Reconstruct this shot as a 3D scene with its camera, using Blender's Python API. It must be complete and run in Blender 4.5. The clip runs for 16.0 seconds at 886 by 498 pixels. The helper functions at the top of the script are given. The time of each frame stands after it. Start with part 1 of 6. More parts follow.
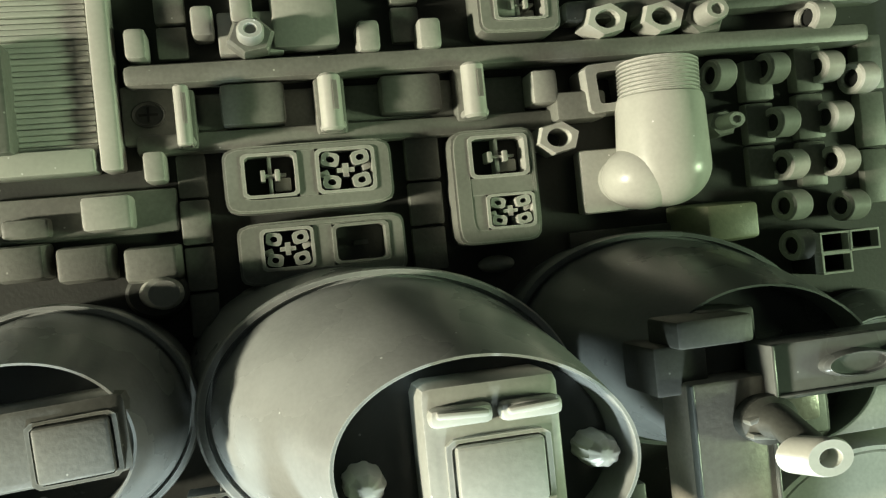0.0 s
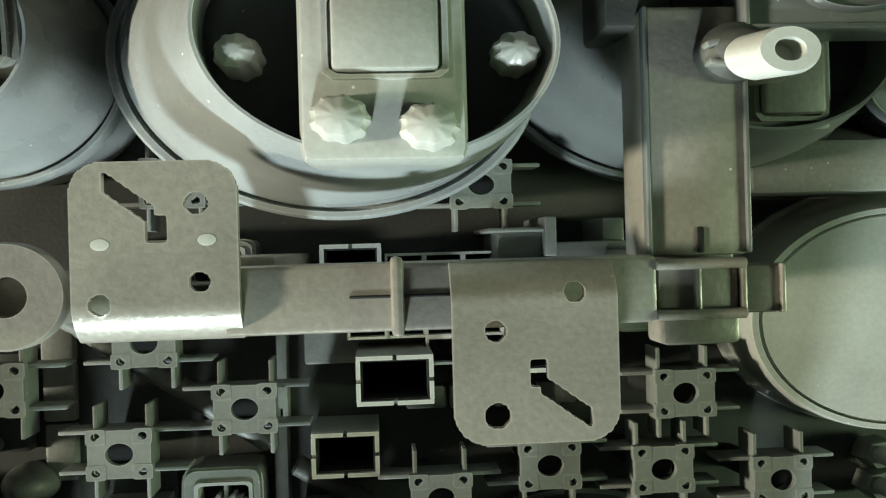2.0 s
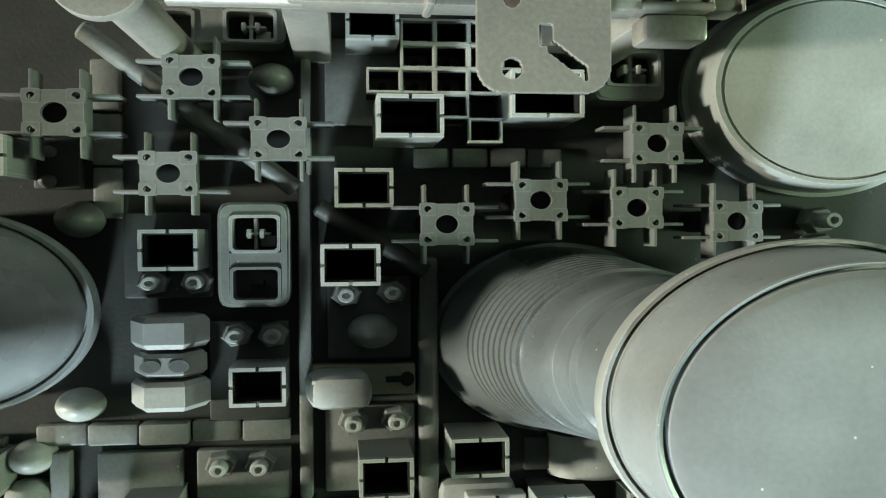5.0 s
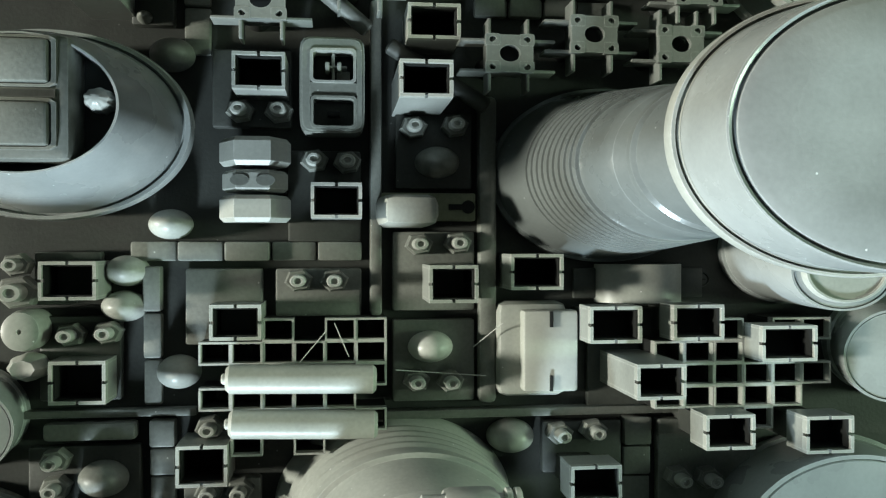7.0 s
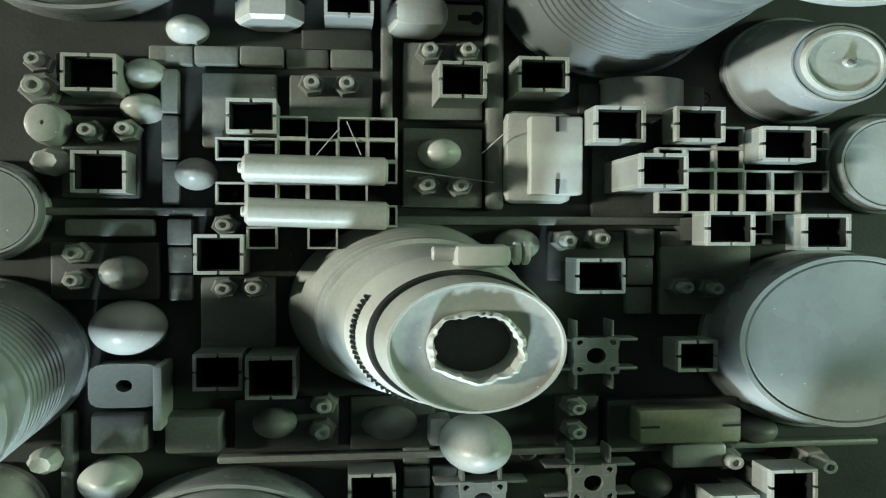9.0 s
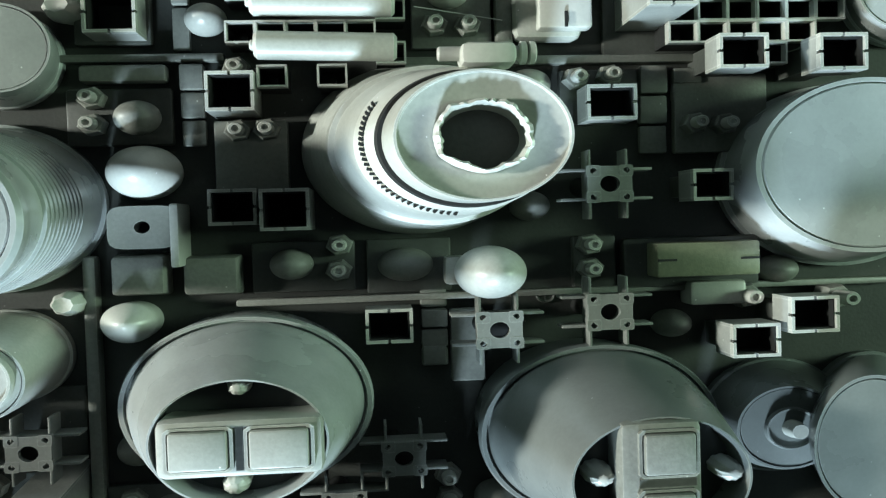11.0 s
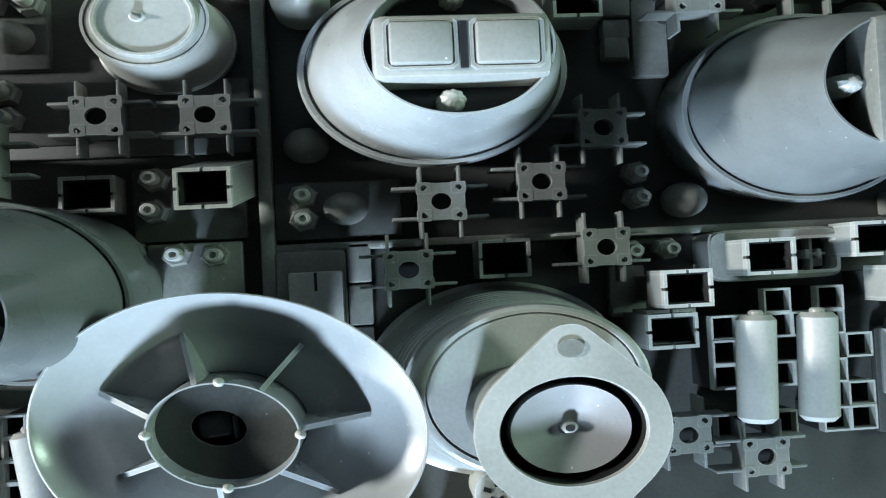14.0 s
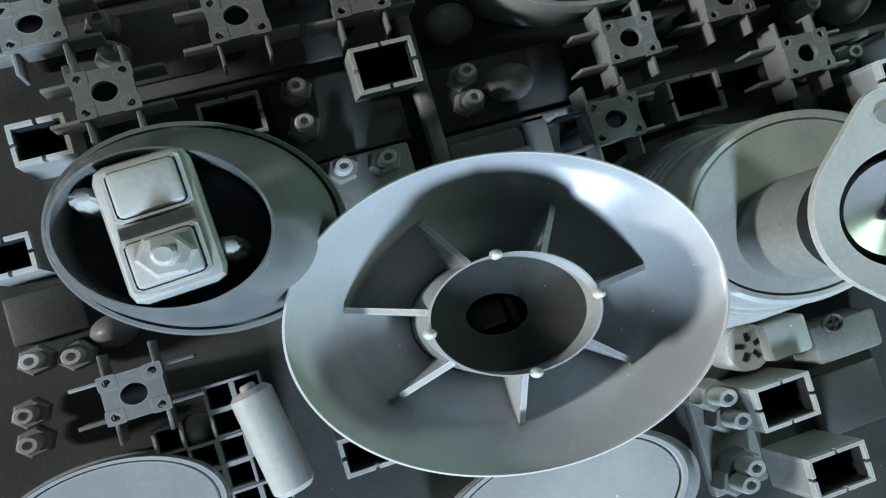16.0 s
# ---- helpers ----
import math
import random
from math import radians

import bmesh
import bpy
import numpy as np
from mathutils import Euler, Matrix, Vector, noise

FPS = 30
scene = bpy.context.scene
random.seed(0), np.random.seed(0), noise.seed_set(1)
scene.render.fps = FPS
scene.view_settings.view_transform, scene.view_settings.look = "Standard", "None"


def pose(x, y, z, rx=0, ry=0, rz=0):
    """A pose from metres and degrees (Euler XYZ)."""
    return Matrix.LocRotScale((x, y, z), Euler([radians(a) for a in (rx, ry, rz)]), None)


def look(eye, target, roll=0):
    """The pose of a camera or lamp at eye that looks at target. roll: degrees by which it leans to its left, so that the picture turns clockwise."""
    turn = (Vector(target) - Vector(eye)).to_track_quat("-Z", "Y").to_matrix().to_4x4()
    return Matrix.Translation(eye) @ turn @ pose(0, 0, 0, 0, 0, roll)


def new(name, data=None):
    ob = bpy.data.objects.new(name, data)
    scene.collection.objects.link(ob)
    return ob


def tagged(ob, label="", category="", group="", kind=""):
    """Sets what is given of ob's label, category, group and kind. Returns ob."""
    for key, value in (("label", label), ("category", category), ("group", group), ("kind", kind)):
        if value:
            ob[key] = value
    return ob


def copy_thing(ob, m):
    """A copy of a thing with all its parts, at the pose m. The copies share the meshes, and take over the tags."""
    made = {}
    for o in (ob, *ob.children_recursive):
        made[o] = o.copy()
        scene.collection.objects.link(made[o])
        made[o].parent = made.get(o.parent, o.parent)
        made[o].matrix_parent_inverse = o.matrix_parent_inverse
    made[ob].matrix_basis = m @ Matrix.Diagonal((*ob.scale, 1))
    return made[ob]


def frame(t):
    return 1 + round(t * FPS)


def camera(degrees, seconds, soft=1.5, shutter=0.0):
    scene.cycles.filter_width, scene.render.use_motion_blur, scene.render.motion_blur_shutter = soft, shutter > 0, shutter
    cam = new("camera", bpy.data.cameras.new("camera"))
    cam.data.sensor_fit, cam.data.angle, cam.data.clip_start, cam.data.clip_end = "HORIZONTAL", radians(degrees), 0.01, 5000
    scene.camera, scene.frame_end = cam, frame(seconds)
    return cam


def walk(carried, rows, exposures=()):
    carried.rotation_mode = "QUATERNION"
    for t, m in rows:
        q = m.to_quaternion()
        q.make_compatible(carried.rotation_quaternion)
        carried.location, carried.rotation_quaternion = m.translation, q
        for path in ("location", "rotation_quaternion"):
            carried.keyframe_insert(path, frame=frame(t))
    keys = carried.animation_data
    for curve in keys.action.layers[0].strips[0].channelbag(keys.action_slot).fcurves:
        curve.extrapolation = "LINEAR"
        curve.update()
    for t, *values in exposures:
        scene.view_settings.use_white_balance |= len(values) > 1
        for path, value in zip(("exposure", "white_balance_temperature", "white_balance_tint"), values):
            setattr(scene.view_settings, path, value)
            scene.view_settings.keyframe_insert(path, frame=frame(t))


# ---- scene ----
# ---------- camera ----------
cam = camera(55.163, 16.0, soft=1.25)
PATH = [
    (0.0, pose(0.0009, 0.1794, 0.2237, 0.97, -11.82, -5.86)),
    (0.5, pose(0.0086, 0.1582, 0.2222, 0.74, -10.18, -9.21)),
    (1.0, pose(0.0217, 0.1411, 0.2184, 0.35, -10.04, -8.00)),
    (1.5, pose(0.0370, 0.1240, 0.2146, 2.17, -6.38, -3.79)),
    (2.0, pose(0.0354, 0.1077, 0.2081, 0.05, -4.24, -1.61)),
    (2.5, pose(0.0337, 0.0909, 0.2091, -0.63, -4.94, -1.01)),
    (3.0, pose(0.0305, 0.0777, 0.2164, -0.60, -6.46, -0.44)),
    (3.5, pose(0.0232, 0.0648, 0.2253, -0.57, -6.90, -0.58)),
    (3.7, pose(0.0223, 0.0617, 0.2249, -1.46, -6.14, -0.54)),
    (5.8, pose(0.0181, 0.0401, 0.2456, -0.98, -7.10, -0.23)),
    (6.0, pose(0.0142, 0.0345, 0.2470, -0.70, -7.05, -0.24)),
    (6.5, pose(0.0015, 0.0154, 0.2476, -0.75, -6.51, -0.34)),
    (7.0, pose(0.0000, 0.0000, 0.2558, -0.29, -6.99, 0.00)),
    (7.5, pose(0.0033, -0.0164, 0.2590, 0.03, -6.85, -0.44)),
    (8.0, pose(-0.0043, -0.0269, 0.2578, -0.43, -6.89, -0.26)),
    (8.5, pose(-0.0004, -0.0386, 0.2618, 0.11, -7.17, 0.30)),
    (9.0, pose(-0.0031, -0.0556, 0.2633, -0.84, -6.88, 0.08)),
    (9.2, pose(-0.0044, -0.0623, 0.2635, -0.93, -6.76, 0.19)),
    (11.3, pose(0.0015, -0.1150, 0.2647, -1.77, -3.89, -1.84)),
    (11.5, pose(0.0006, -0.1278, 0.2638, -1.64, -3.17, -1.24)),
    (12.0, pose(-0.0305, -0.1514, 0.2628, 0.08, -3.92, -0.28)),
    (12.5, pose(-0.0406, -0.1618, 0.2626, -2.43, -2.51, 1.68)),
    (13.0, pose(-0.0372, -0.1645, 0.2572, -0.76, -2.15, 2.22)),
    (13.5, pose(-0.0363, -0.1879, 0.2536, 1.90, -6.09, -1.56)),
    (14.0, pose(-0.0573, -0.2031, 0.2429, 1.77, -5.58, -2.98)),
    (14.5, pose(-0.0772, -0.2050, 0.2329, 0.88, -4.34, -3.22)),
    (15.0, pose(-0.0962, -0.2132, 0.2214, 3.08, -6.92, -7.53)),
    (15.5, pose(-0.1124, -0.2192, 0.2145, 3.21, -9.10, -11.99)),
    (16.0, pose(-0.1288, -0.2255, 0.2058, 4.80, -10.39, -16.72)),
]
EXPOSURES = [
    (0.0, 0.20, 6800, 0),
    (1.5, -0.18, 6600, 1),
    (3.5, -0.25, 6300, 1),
    (6.0, -0.03, 5950, 2),
    (9.0, -0.27, 5900, -1),
    (12.0, 0.33, 5500, 3),
    (13.5, 0.08, 5400, 8),
    (15.0, -0.22, 5400, 11),
    (16.0, -0.52, 5400, 12),
]
walk(cam, PATH, EXPOSURES)

# ---------- light and room ----------
w = bpy.data.worlds.new("world")
scene.world = w
w.use_nodes = True
bg = w.node_tree.nodes["Background"]
bg.inputs["Color"].default_value = (0.80, 0.92, 0.88, 1)
bg.inputs["Strength"].default_value = 0.022


def area_lamp(name, eye, target, size, power, colour):
    data = bpy.data.lights.new(name, "AREA")
    data.shape, data.size, data.energy, data.color = "DISK", size, power, colour
    ob = new(name, data)
    ob.matrix_world = look(eye, target)
    return ob


area_lamp("studio_lamp", (-0.40, -1.90, 0.80), (-0.02, -0.18, 0), 0.30, 78.0, (0.84, 0.94, 1.0))
area_lamp("studio_lamp", (-2.00, -0.06, 0.66), (0.0, 0.05, 0), 0.18, 72.0, (1.0, 0.91, 0.76))
area_lamp("studio_lamp", (1.10, -0.02, 0.50), (0.1, -0.02, 0), 0.25, 8.0, (0.78, 1.0, 0.66))


# ---------- materials ----------
def paint(name, colour, rough=0.5, dust=0.35, scale=1.0, metal=0.0, grain=0.4, wear_and_glint=0.6):
    """Sprayed grey paint: fine grain, dusty blotches and slight relief."""
    m = bpy.data.materials.new(name)
    m.use_nodes = True
    nt = m.node_tree
    b = nt.nodes["Principled BSDF"]
    co = nt.nodes.new("ShaderNodeTexCoord")
    geo = nt.nodes.new("ShaderNodeNewGeometry")
    big = nt.nodes.new("ShaderNodeTexNoise")
    big.inputs["Scale"].default_value, big.inputs["Detail"].default_value = 38 * scale, 6
    fine = nt.nodes.new("ShaderNodeTexNoise")
    fine.inputs["Scale"].default_value, fine.inputs["Detail"].default_value = 900 * scale, 3
    for n in (big, fine):
        nt.links.new(geo.outputs["Position"], n.inputs["Vector"])
    ramp = nt.nodes.new("ShaderNodeValToRGB")
    e = ramp.color_ramp.elements
    e[0].position, e[1].position = 0.3, 0.72
    e[0].color = (*[c * (1 - dust) for c in colour], 1)
    e[1].color = (*[min(0.9, c * (1 + dust * 0.5)) for c in colour], 1)
    nt.links.new(big.outputs["Fac"], ramp.inputs["Fac"])
    mix = nt.nodes.new("ShaderNodeMix")
    mix.data_type, mix.blend_type = "RGBA", "MULTIPLY"
    mix.inputs["Factor"].default_value = grain
    nt.links.new(ramp.outputs["Color"], mix.inputs["A"])
    fr = nt.nodes.new("ShaderNodeMapRange")
    fr.inputs["From Min"].default_value, fr.inputs["From Max"].default_value = 0.3, 0.7
    fr.inputs["To Min"].default_value, fr.inputs["To Max"].default_value = 0.65, 1.15
    nt.links.new(fine.outputs["Fac"], fr.inputs["Value"])
    nt.links.new(fr.outputs["Result"], mix.inputs["B"])
    specks = nt.nodes.new("ShaderNodeTexVoronoi")
    specks.inputs["Scale"].default_value = 170
    nt.links.new(geo.outputs["Position"], specks.inputs["Vector"])
    small = nt.nodes.new("ShaderNodeMath")
    small.operation = "LESS_THAN"
    small.inputs[1].default_value = 0.04
    nt.links.new(specks.outputs["Distance"], small.inputs[0])
    dusty = nt.nodes.new("ShaderNodeMix")
    dusty.data_type = "RGBA"
    dusty.inputs["B"].default_value = (*[min(0.8, c * 1.9 + 0.05) for c in colour], 1)
    nt.links.new(small.outputs["Value"], dusty.inputs["Factor"])
    nt.links.new(mix.outputs["Result"], dusty.inputs["A"])
    # paler colour along edges: dry-brushed wear plus painted edge highlights
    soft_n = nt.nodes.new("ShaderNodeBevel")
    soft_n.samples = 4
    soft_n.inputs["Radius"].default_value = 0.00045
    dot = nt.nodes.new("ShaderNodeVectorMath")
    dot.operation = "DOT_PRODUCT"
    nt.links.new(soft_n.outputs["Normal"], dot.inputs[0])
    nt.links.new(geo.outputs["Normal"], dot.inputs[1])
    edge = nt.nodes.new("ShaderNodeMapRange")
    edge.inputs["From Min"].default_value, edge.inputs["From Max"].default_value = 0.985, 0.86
    edge.inputs["To Max"].default_value = wear_and_glint
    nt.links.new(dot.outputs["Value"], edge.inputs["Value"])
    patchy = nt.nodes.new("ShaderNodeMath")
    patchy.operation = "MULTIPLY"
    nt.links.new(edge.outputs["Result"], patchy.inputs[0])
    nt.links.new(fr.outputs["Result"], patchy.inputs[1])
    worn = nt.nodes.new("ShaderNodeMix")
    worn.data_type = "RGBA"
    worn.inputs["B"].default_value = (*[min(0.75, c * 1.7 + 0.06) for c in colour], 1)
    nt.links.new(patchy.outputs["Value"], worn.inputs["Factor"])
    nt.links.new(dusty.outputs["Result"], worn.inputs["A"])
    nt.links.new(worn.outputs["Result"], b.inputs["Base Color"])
    rr = nt.nodes.new("ShaderNodeMapRange")
    rr.inputs["To Min"].default_value, rr.inputs["To Max"].default_value = rough - 0.1, rough + 0.15
    nt.links.new(big.outputs["Fac"], rr.inputs["Value"])
    nt.links.new(rr.outputs["Result"], b.inputs["Roughness"])
    bump = nt.nodes.new("ShaderNodeBump")
    bump.inputs["Strength"].default_value, bump.inputs["Distance"].default_value = 0.5 * grain, 0.0004
    nt.links.new(fine.outputs["Fac"], bump.inputs["Height"])
    nt.links.new(bump.outputs["Normal"], b.inputs["Normal"])
    b.inputs["Metallic"].default_value = metal
    return m


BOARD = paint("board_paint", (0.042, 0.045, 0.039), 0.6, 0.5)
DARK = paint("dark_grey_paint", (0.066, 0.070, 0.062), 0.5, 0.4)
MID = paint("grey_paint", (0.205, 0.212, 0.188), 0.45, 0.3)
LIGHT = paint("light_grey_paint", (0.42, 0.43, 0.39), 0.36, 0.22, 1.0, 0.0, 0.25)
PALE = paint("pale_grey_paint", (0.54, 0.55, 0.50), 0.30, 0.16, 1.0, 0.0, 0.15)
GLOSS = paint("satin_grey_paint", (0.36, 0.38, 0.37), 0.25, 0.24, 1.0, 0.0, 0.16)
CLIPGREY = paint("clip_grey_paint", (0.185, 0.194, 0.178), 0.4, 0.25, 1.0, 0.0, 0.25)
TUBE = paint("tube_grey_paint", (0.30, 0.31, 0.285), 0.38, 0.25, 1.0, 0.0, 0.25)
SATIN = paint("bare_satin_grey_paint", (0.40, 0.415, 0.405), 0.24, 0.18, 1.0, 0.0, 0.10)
# darkened satin paint: holds shade on tube and bridge arms; also darker cups, cans
SHADED_SATIN = paint("shaded_satin_paint", (0.17, 0.185, 0.18), 0.27, 0.24, 1.0, 0.0, 0.16)
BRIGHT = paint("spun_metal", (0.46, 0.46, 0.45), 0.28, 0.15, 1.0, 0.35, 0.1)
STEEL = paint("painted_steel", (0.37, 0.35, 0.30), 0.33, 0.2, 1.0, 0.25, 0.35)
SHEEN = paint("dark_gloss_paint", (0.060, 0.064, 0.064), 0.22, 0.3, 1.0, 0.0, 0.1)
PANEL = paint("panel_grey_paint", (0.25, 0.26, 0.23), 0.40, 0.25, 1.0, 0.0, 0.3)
# near-black for black parts, and for shade painted into holes, slots and recesses
BLACK = paint("black_and_recess_shade", (0.008, 0.009, 0.008), 0.7, 0.3, wear_and_glint=0.0)
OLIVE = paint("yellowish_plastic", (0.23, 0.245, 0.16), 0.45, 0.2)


# ---------- building helpers ----------
ORIGIN = {}


def thing(name, x, y, z, label, category, group=""):
    ob = new(name)
    ob.empty_display_size = 0.005
    ob.location = (x, y, z)
    ORIGIN[ob] = Vector((x, y, z))
    return tagged(ob, label, category, group)


def part(name, bm, material, parent, label=""):
    """Links a bmesh, given in world metres, as one mesh object under a thing or a part."""
    o = ORIGIN[parent]
    bmesh.ops.translate(bm, verts=bm.verts, vec=-o)
    bmesh.ops.recalc_face_normals(bm, faces=bm.faces)
    me = bpy.data.meshes.new(name)
    bm.to_mesh(me)
    bm.free()
    me.polygons.foreach_set("use_smooth", [True] * len(me.polygons))
    me.set_sharp_from_angle(angle=radians(32))
    me.materials.append(material)
    ob = new(name, me)
    ob.parent = parent
    ORIGIN[ob] = o
    return tagged(ob, label)


def solid(name, bm, material, label, category, group="", kind=""):
    """A thing that is one mesh."""
    bmesh.ops.recalc_face_normals(bm, faces=bm.faces)
    lo = Vector([min(v.co[i] for v in bm.verts) for i in range(3)])
    hi = Vector([max(v.co[i] for v in bm.verts) for i in range(3)])
    o = Vector(((lo.x + hi.x) / 2, (lo.y + hi.y) / 2, lo.z))
    bmesh.ops.translate(bm, verts=bm.verts, vec=-o)
    me = bpy.data.meshes.new(name)
    bm.to_mesh(me)
    bm.free()
    me.polygons.foreach_set("use_smooth", [True] * len(me.polygons))
    me.set_sharp_from_angle(angle=radians(32))
    me.materials.append(material)
    ob = new(name, me)
    ob.location = o
    ORIGIN[ob] = o
    return tagged(ob, label, category, group, kind)


def box(bm, cx, cy, z0, sx, sy, z1, bevel=0.0, rot=0.0, taper=1.0, lean=(0, 0)):
    """A box centred at cx, cy, from z0 to z1, with rounded edges."""
    r = bmesh.ops.create_cube(bm, size=1)
    c, s = math.cos(radians(rot)), math.sin(radians(rot))
    for v in r["verts"]:
        k = taper if v.co.z > 0 else 1.0
        x, y = v.co.x * sx * k, v.co.y * sy * k
        lx, ly = lean if v.co.z > 0 else (0, 0)
        v.co = Vector((cx + c * x - s * y + lx, cy + s * x + c * y + ly, z1 if v.co.z > 0 else z0))
    if bevel:
        es = list({e for v in r["verts"] for e in v.link_edges})
        bmesh.ops.bevel(bm, geom=es, offset=min(bevel, sx * 0.45, sy * 0.45, (z1 - z0) * 0.45), segments=2, affect="EDGES", profile=0.5)


def rings(bm, rows, n=56, cap0=True, cap1=True, start=0.0):
    """Joined ellipses (cx, cy, rx, ry, z), from the first row to the last."""
    loops = []
    for cx, cy, rx, ry, z in rows:
        loops.append([bm.verts.new((cx + rx * math.cos(start + 2 * math.pi * i / n), cy + ry * math.sin(start + 2 * math.pi * i / n), z)) for i in range(n)])
    for a, b in zip(loops, loops[1:]):
        for i in range(n):
            bm.faces.new((a[i], a[(i + 1) % n], b[(i + 1) % n], b[i]))
    if cap0:
        bm.faces.new(loops[0][::-1])
    if cap1:
        bm.faces.new(loops[-1])


def rod(bm, a, b, r, n=20, ry=None):
    """A round bar from a to b with softened ends."""
    a, b = Vector(a), Vector(b)
    d = (b - a).normalized()
    u = d.cross(Vector((0, 0, 1)))
    u = u.normalized() if u.length > 1e-4 else Vector((1, 0, 0))
    v = u.cross(d)
    loops = []
    e = min(r * 0.25, (b - a).length * 0.2)
    for p, k in ((a, 0.75), (a + d * e, 1.0), (b - d * e, 1.0), (b, 0.75)):
        loops.append([bm.verts.new(p + (u * math.cos(2 * math.pi * i / n) + v * math.sin(2 * math.pi * i / n)) * r * k) for i in range(n)])
    for p, q in zip(loops, loops[1:]):
        for i in range(n):
            bm.faces.new((p[i], p[(i + 1) % n], q[(i + 1) % n], q[i]))
    bm.faces.new(loops[0][::-1])
    bm.faces.new(loops[-1])


def dome_rows(cx, cy, rx, ry, z0, h):
    return [(cx, cy, rx * math.cos(a), ry * math.cos(a), z0 + h * math.sin(a)) for a in [i * math.pi / 2 / 8 for i in range(8)]] + [(cx, cy, rx * 0.04, ry * 0.04, z0 + h)]


def hole_plate(bm, cx, cy, sx, sy, z0, z1, hx, hy, rot=0.0, n=32, round_hole=True, power=12.0, shift=(0, 0)):
    """A plate with one opening through it: outer outline a rounded rectangle, inner an ellipse or rectangle."""
    c, s = math.cos(radians(rot)), math.sin(radians(rot))

    def outline(ax, ay, p, z, ox=0.0, oy=0.0):
        vs = []
        for i in range(n):
            a = 2 * math.pi * (i + 0.5) / n
            ca, sa = math.cos(a), math.sin(a)
            k = (abs(ca) ** p + abs(sa) ** p) ** (-1 / p)
            x, y = ax * k * ca + ox, ay * k * sa + oy
            vs.append(bm.verts.new((cx + c * x - s * y, cy + s * x + c * y, z)))
        return vs
    q = 2.0 if round_hole else 12.0
    ls = [outline(sx / 2, sy / 2, power, z0), outline(sx / 2, sy / 2, power, z1), outline(hx / 2, hy / 2, q, z1, *shift), outline(hx / 2, hy / 2, q, z0, *shift)]
    for a, b in zip(ls, ls[1:] + ls[:1]):
        for i in range(n):
            bm.faces.new((a[i], a[(i + 1) % n], b[(i + 1) % n], b[i]))


# ---------- kinds of things ----------
def square_tube(x, y, sx, sy, h, lx=0.0, ly=0.0, z0=0.0, mat=None):
    """An open square plastic tube with a slit in the middle of each wall's rim."""
    bx, by = x - lx, y - ly
    t = thing("square_tube", bx, by, 0, "open square plastic tube, grey painted, dark inside, standing on the board", "tube", "square tubes")
    wall = 0.0009
    zs = h - 0.0022
    fx, fy = lx * zs / h, ly * zs / h
    for dx, dy, ax, ay in ((0, 1, sx, wall), (0, -1, sx, wall), (1, 0, wall, sy - 2 * wall), (-1, 0, wall, sy - 2 * wall)):
        bm = bmesh.new()
        px, py = dx * (sx - wall) / 2, dy * (sy - wall) / 2
        box(bm, bx + px, by + py, z0, ax, ay, zs, lean=(fx, fy))
        part("wall", bm, mat or TUBE, t)
        bm = bmesh.new()
        for sgn in (-1, 1):
            ox = sgn * (ax / 4 + 0.0002) if dx == 0 else 0
            oy = sgn * (ay / 4 + 0.0002) if dx else 0
            kx = ax / 2 - 0.0005 if dx == 0 else ax
            ky = ay / 2 - 0.0005 if dx else ay
            box(bm, bx + px + fx + ox, by + py + fy + oy, zs, kx, ky, h, lean=(lx - fx, ly - fy))
        part("rim", bm, LIGHT, t, "pale rim")
    # inner shade of the tube is put in as an added black lining and floor
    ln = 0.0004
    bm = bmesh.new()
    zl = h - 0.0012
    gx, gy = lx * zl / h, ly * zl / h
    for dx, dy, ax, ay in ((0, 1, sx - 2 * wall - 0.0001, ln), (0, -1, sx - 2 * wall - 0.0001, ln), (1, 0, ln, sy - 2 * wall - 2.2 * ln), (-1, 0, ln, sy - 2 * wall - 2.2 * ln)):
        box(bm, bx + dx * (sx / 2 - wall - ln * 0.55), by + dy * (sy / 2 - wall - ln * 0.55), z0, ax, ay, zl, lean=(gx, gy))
    part("shade_liner", bm, BLACK, t, "added black lining that holds the inner shade")
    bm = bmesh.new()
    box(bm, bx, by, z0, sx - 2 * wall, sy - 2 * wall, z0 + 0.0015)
    part("floor_plate", bm, BLACK, t, "tube bottom blackened as its inner shade")
    if z0 > 0:
        bm = bmesh.new()
        box(bm, bx - 0.001, by, 0, sx * 0.7, sy * 0.7, z0 + 0.0004)
        part("pedestal", bm, DARK, t, "dark pedestal under the tube")


CLIP = []


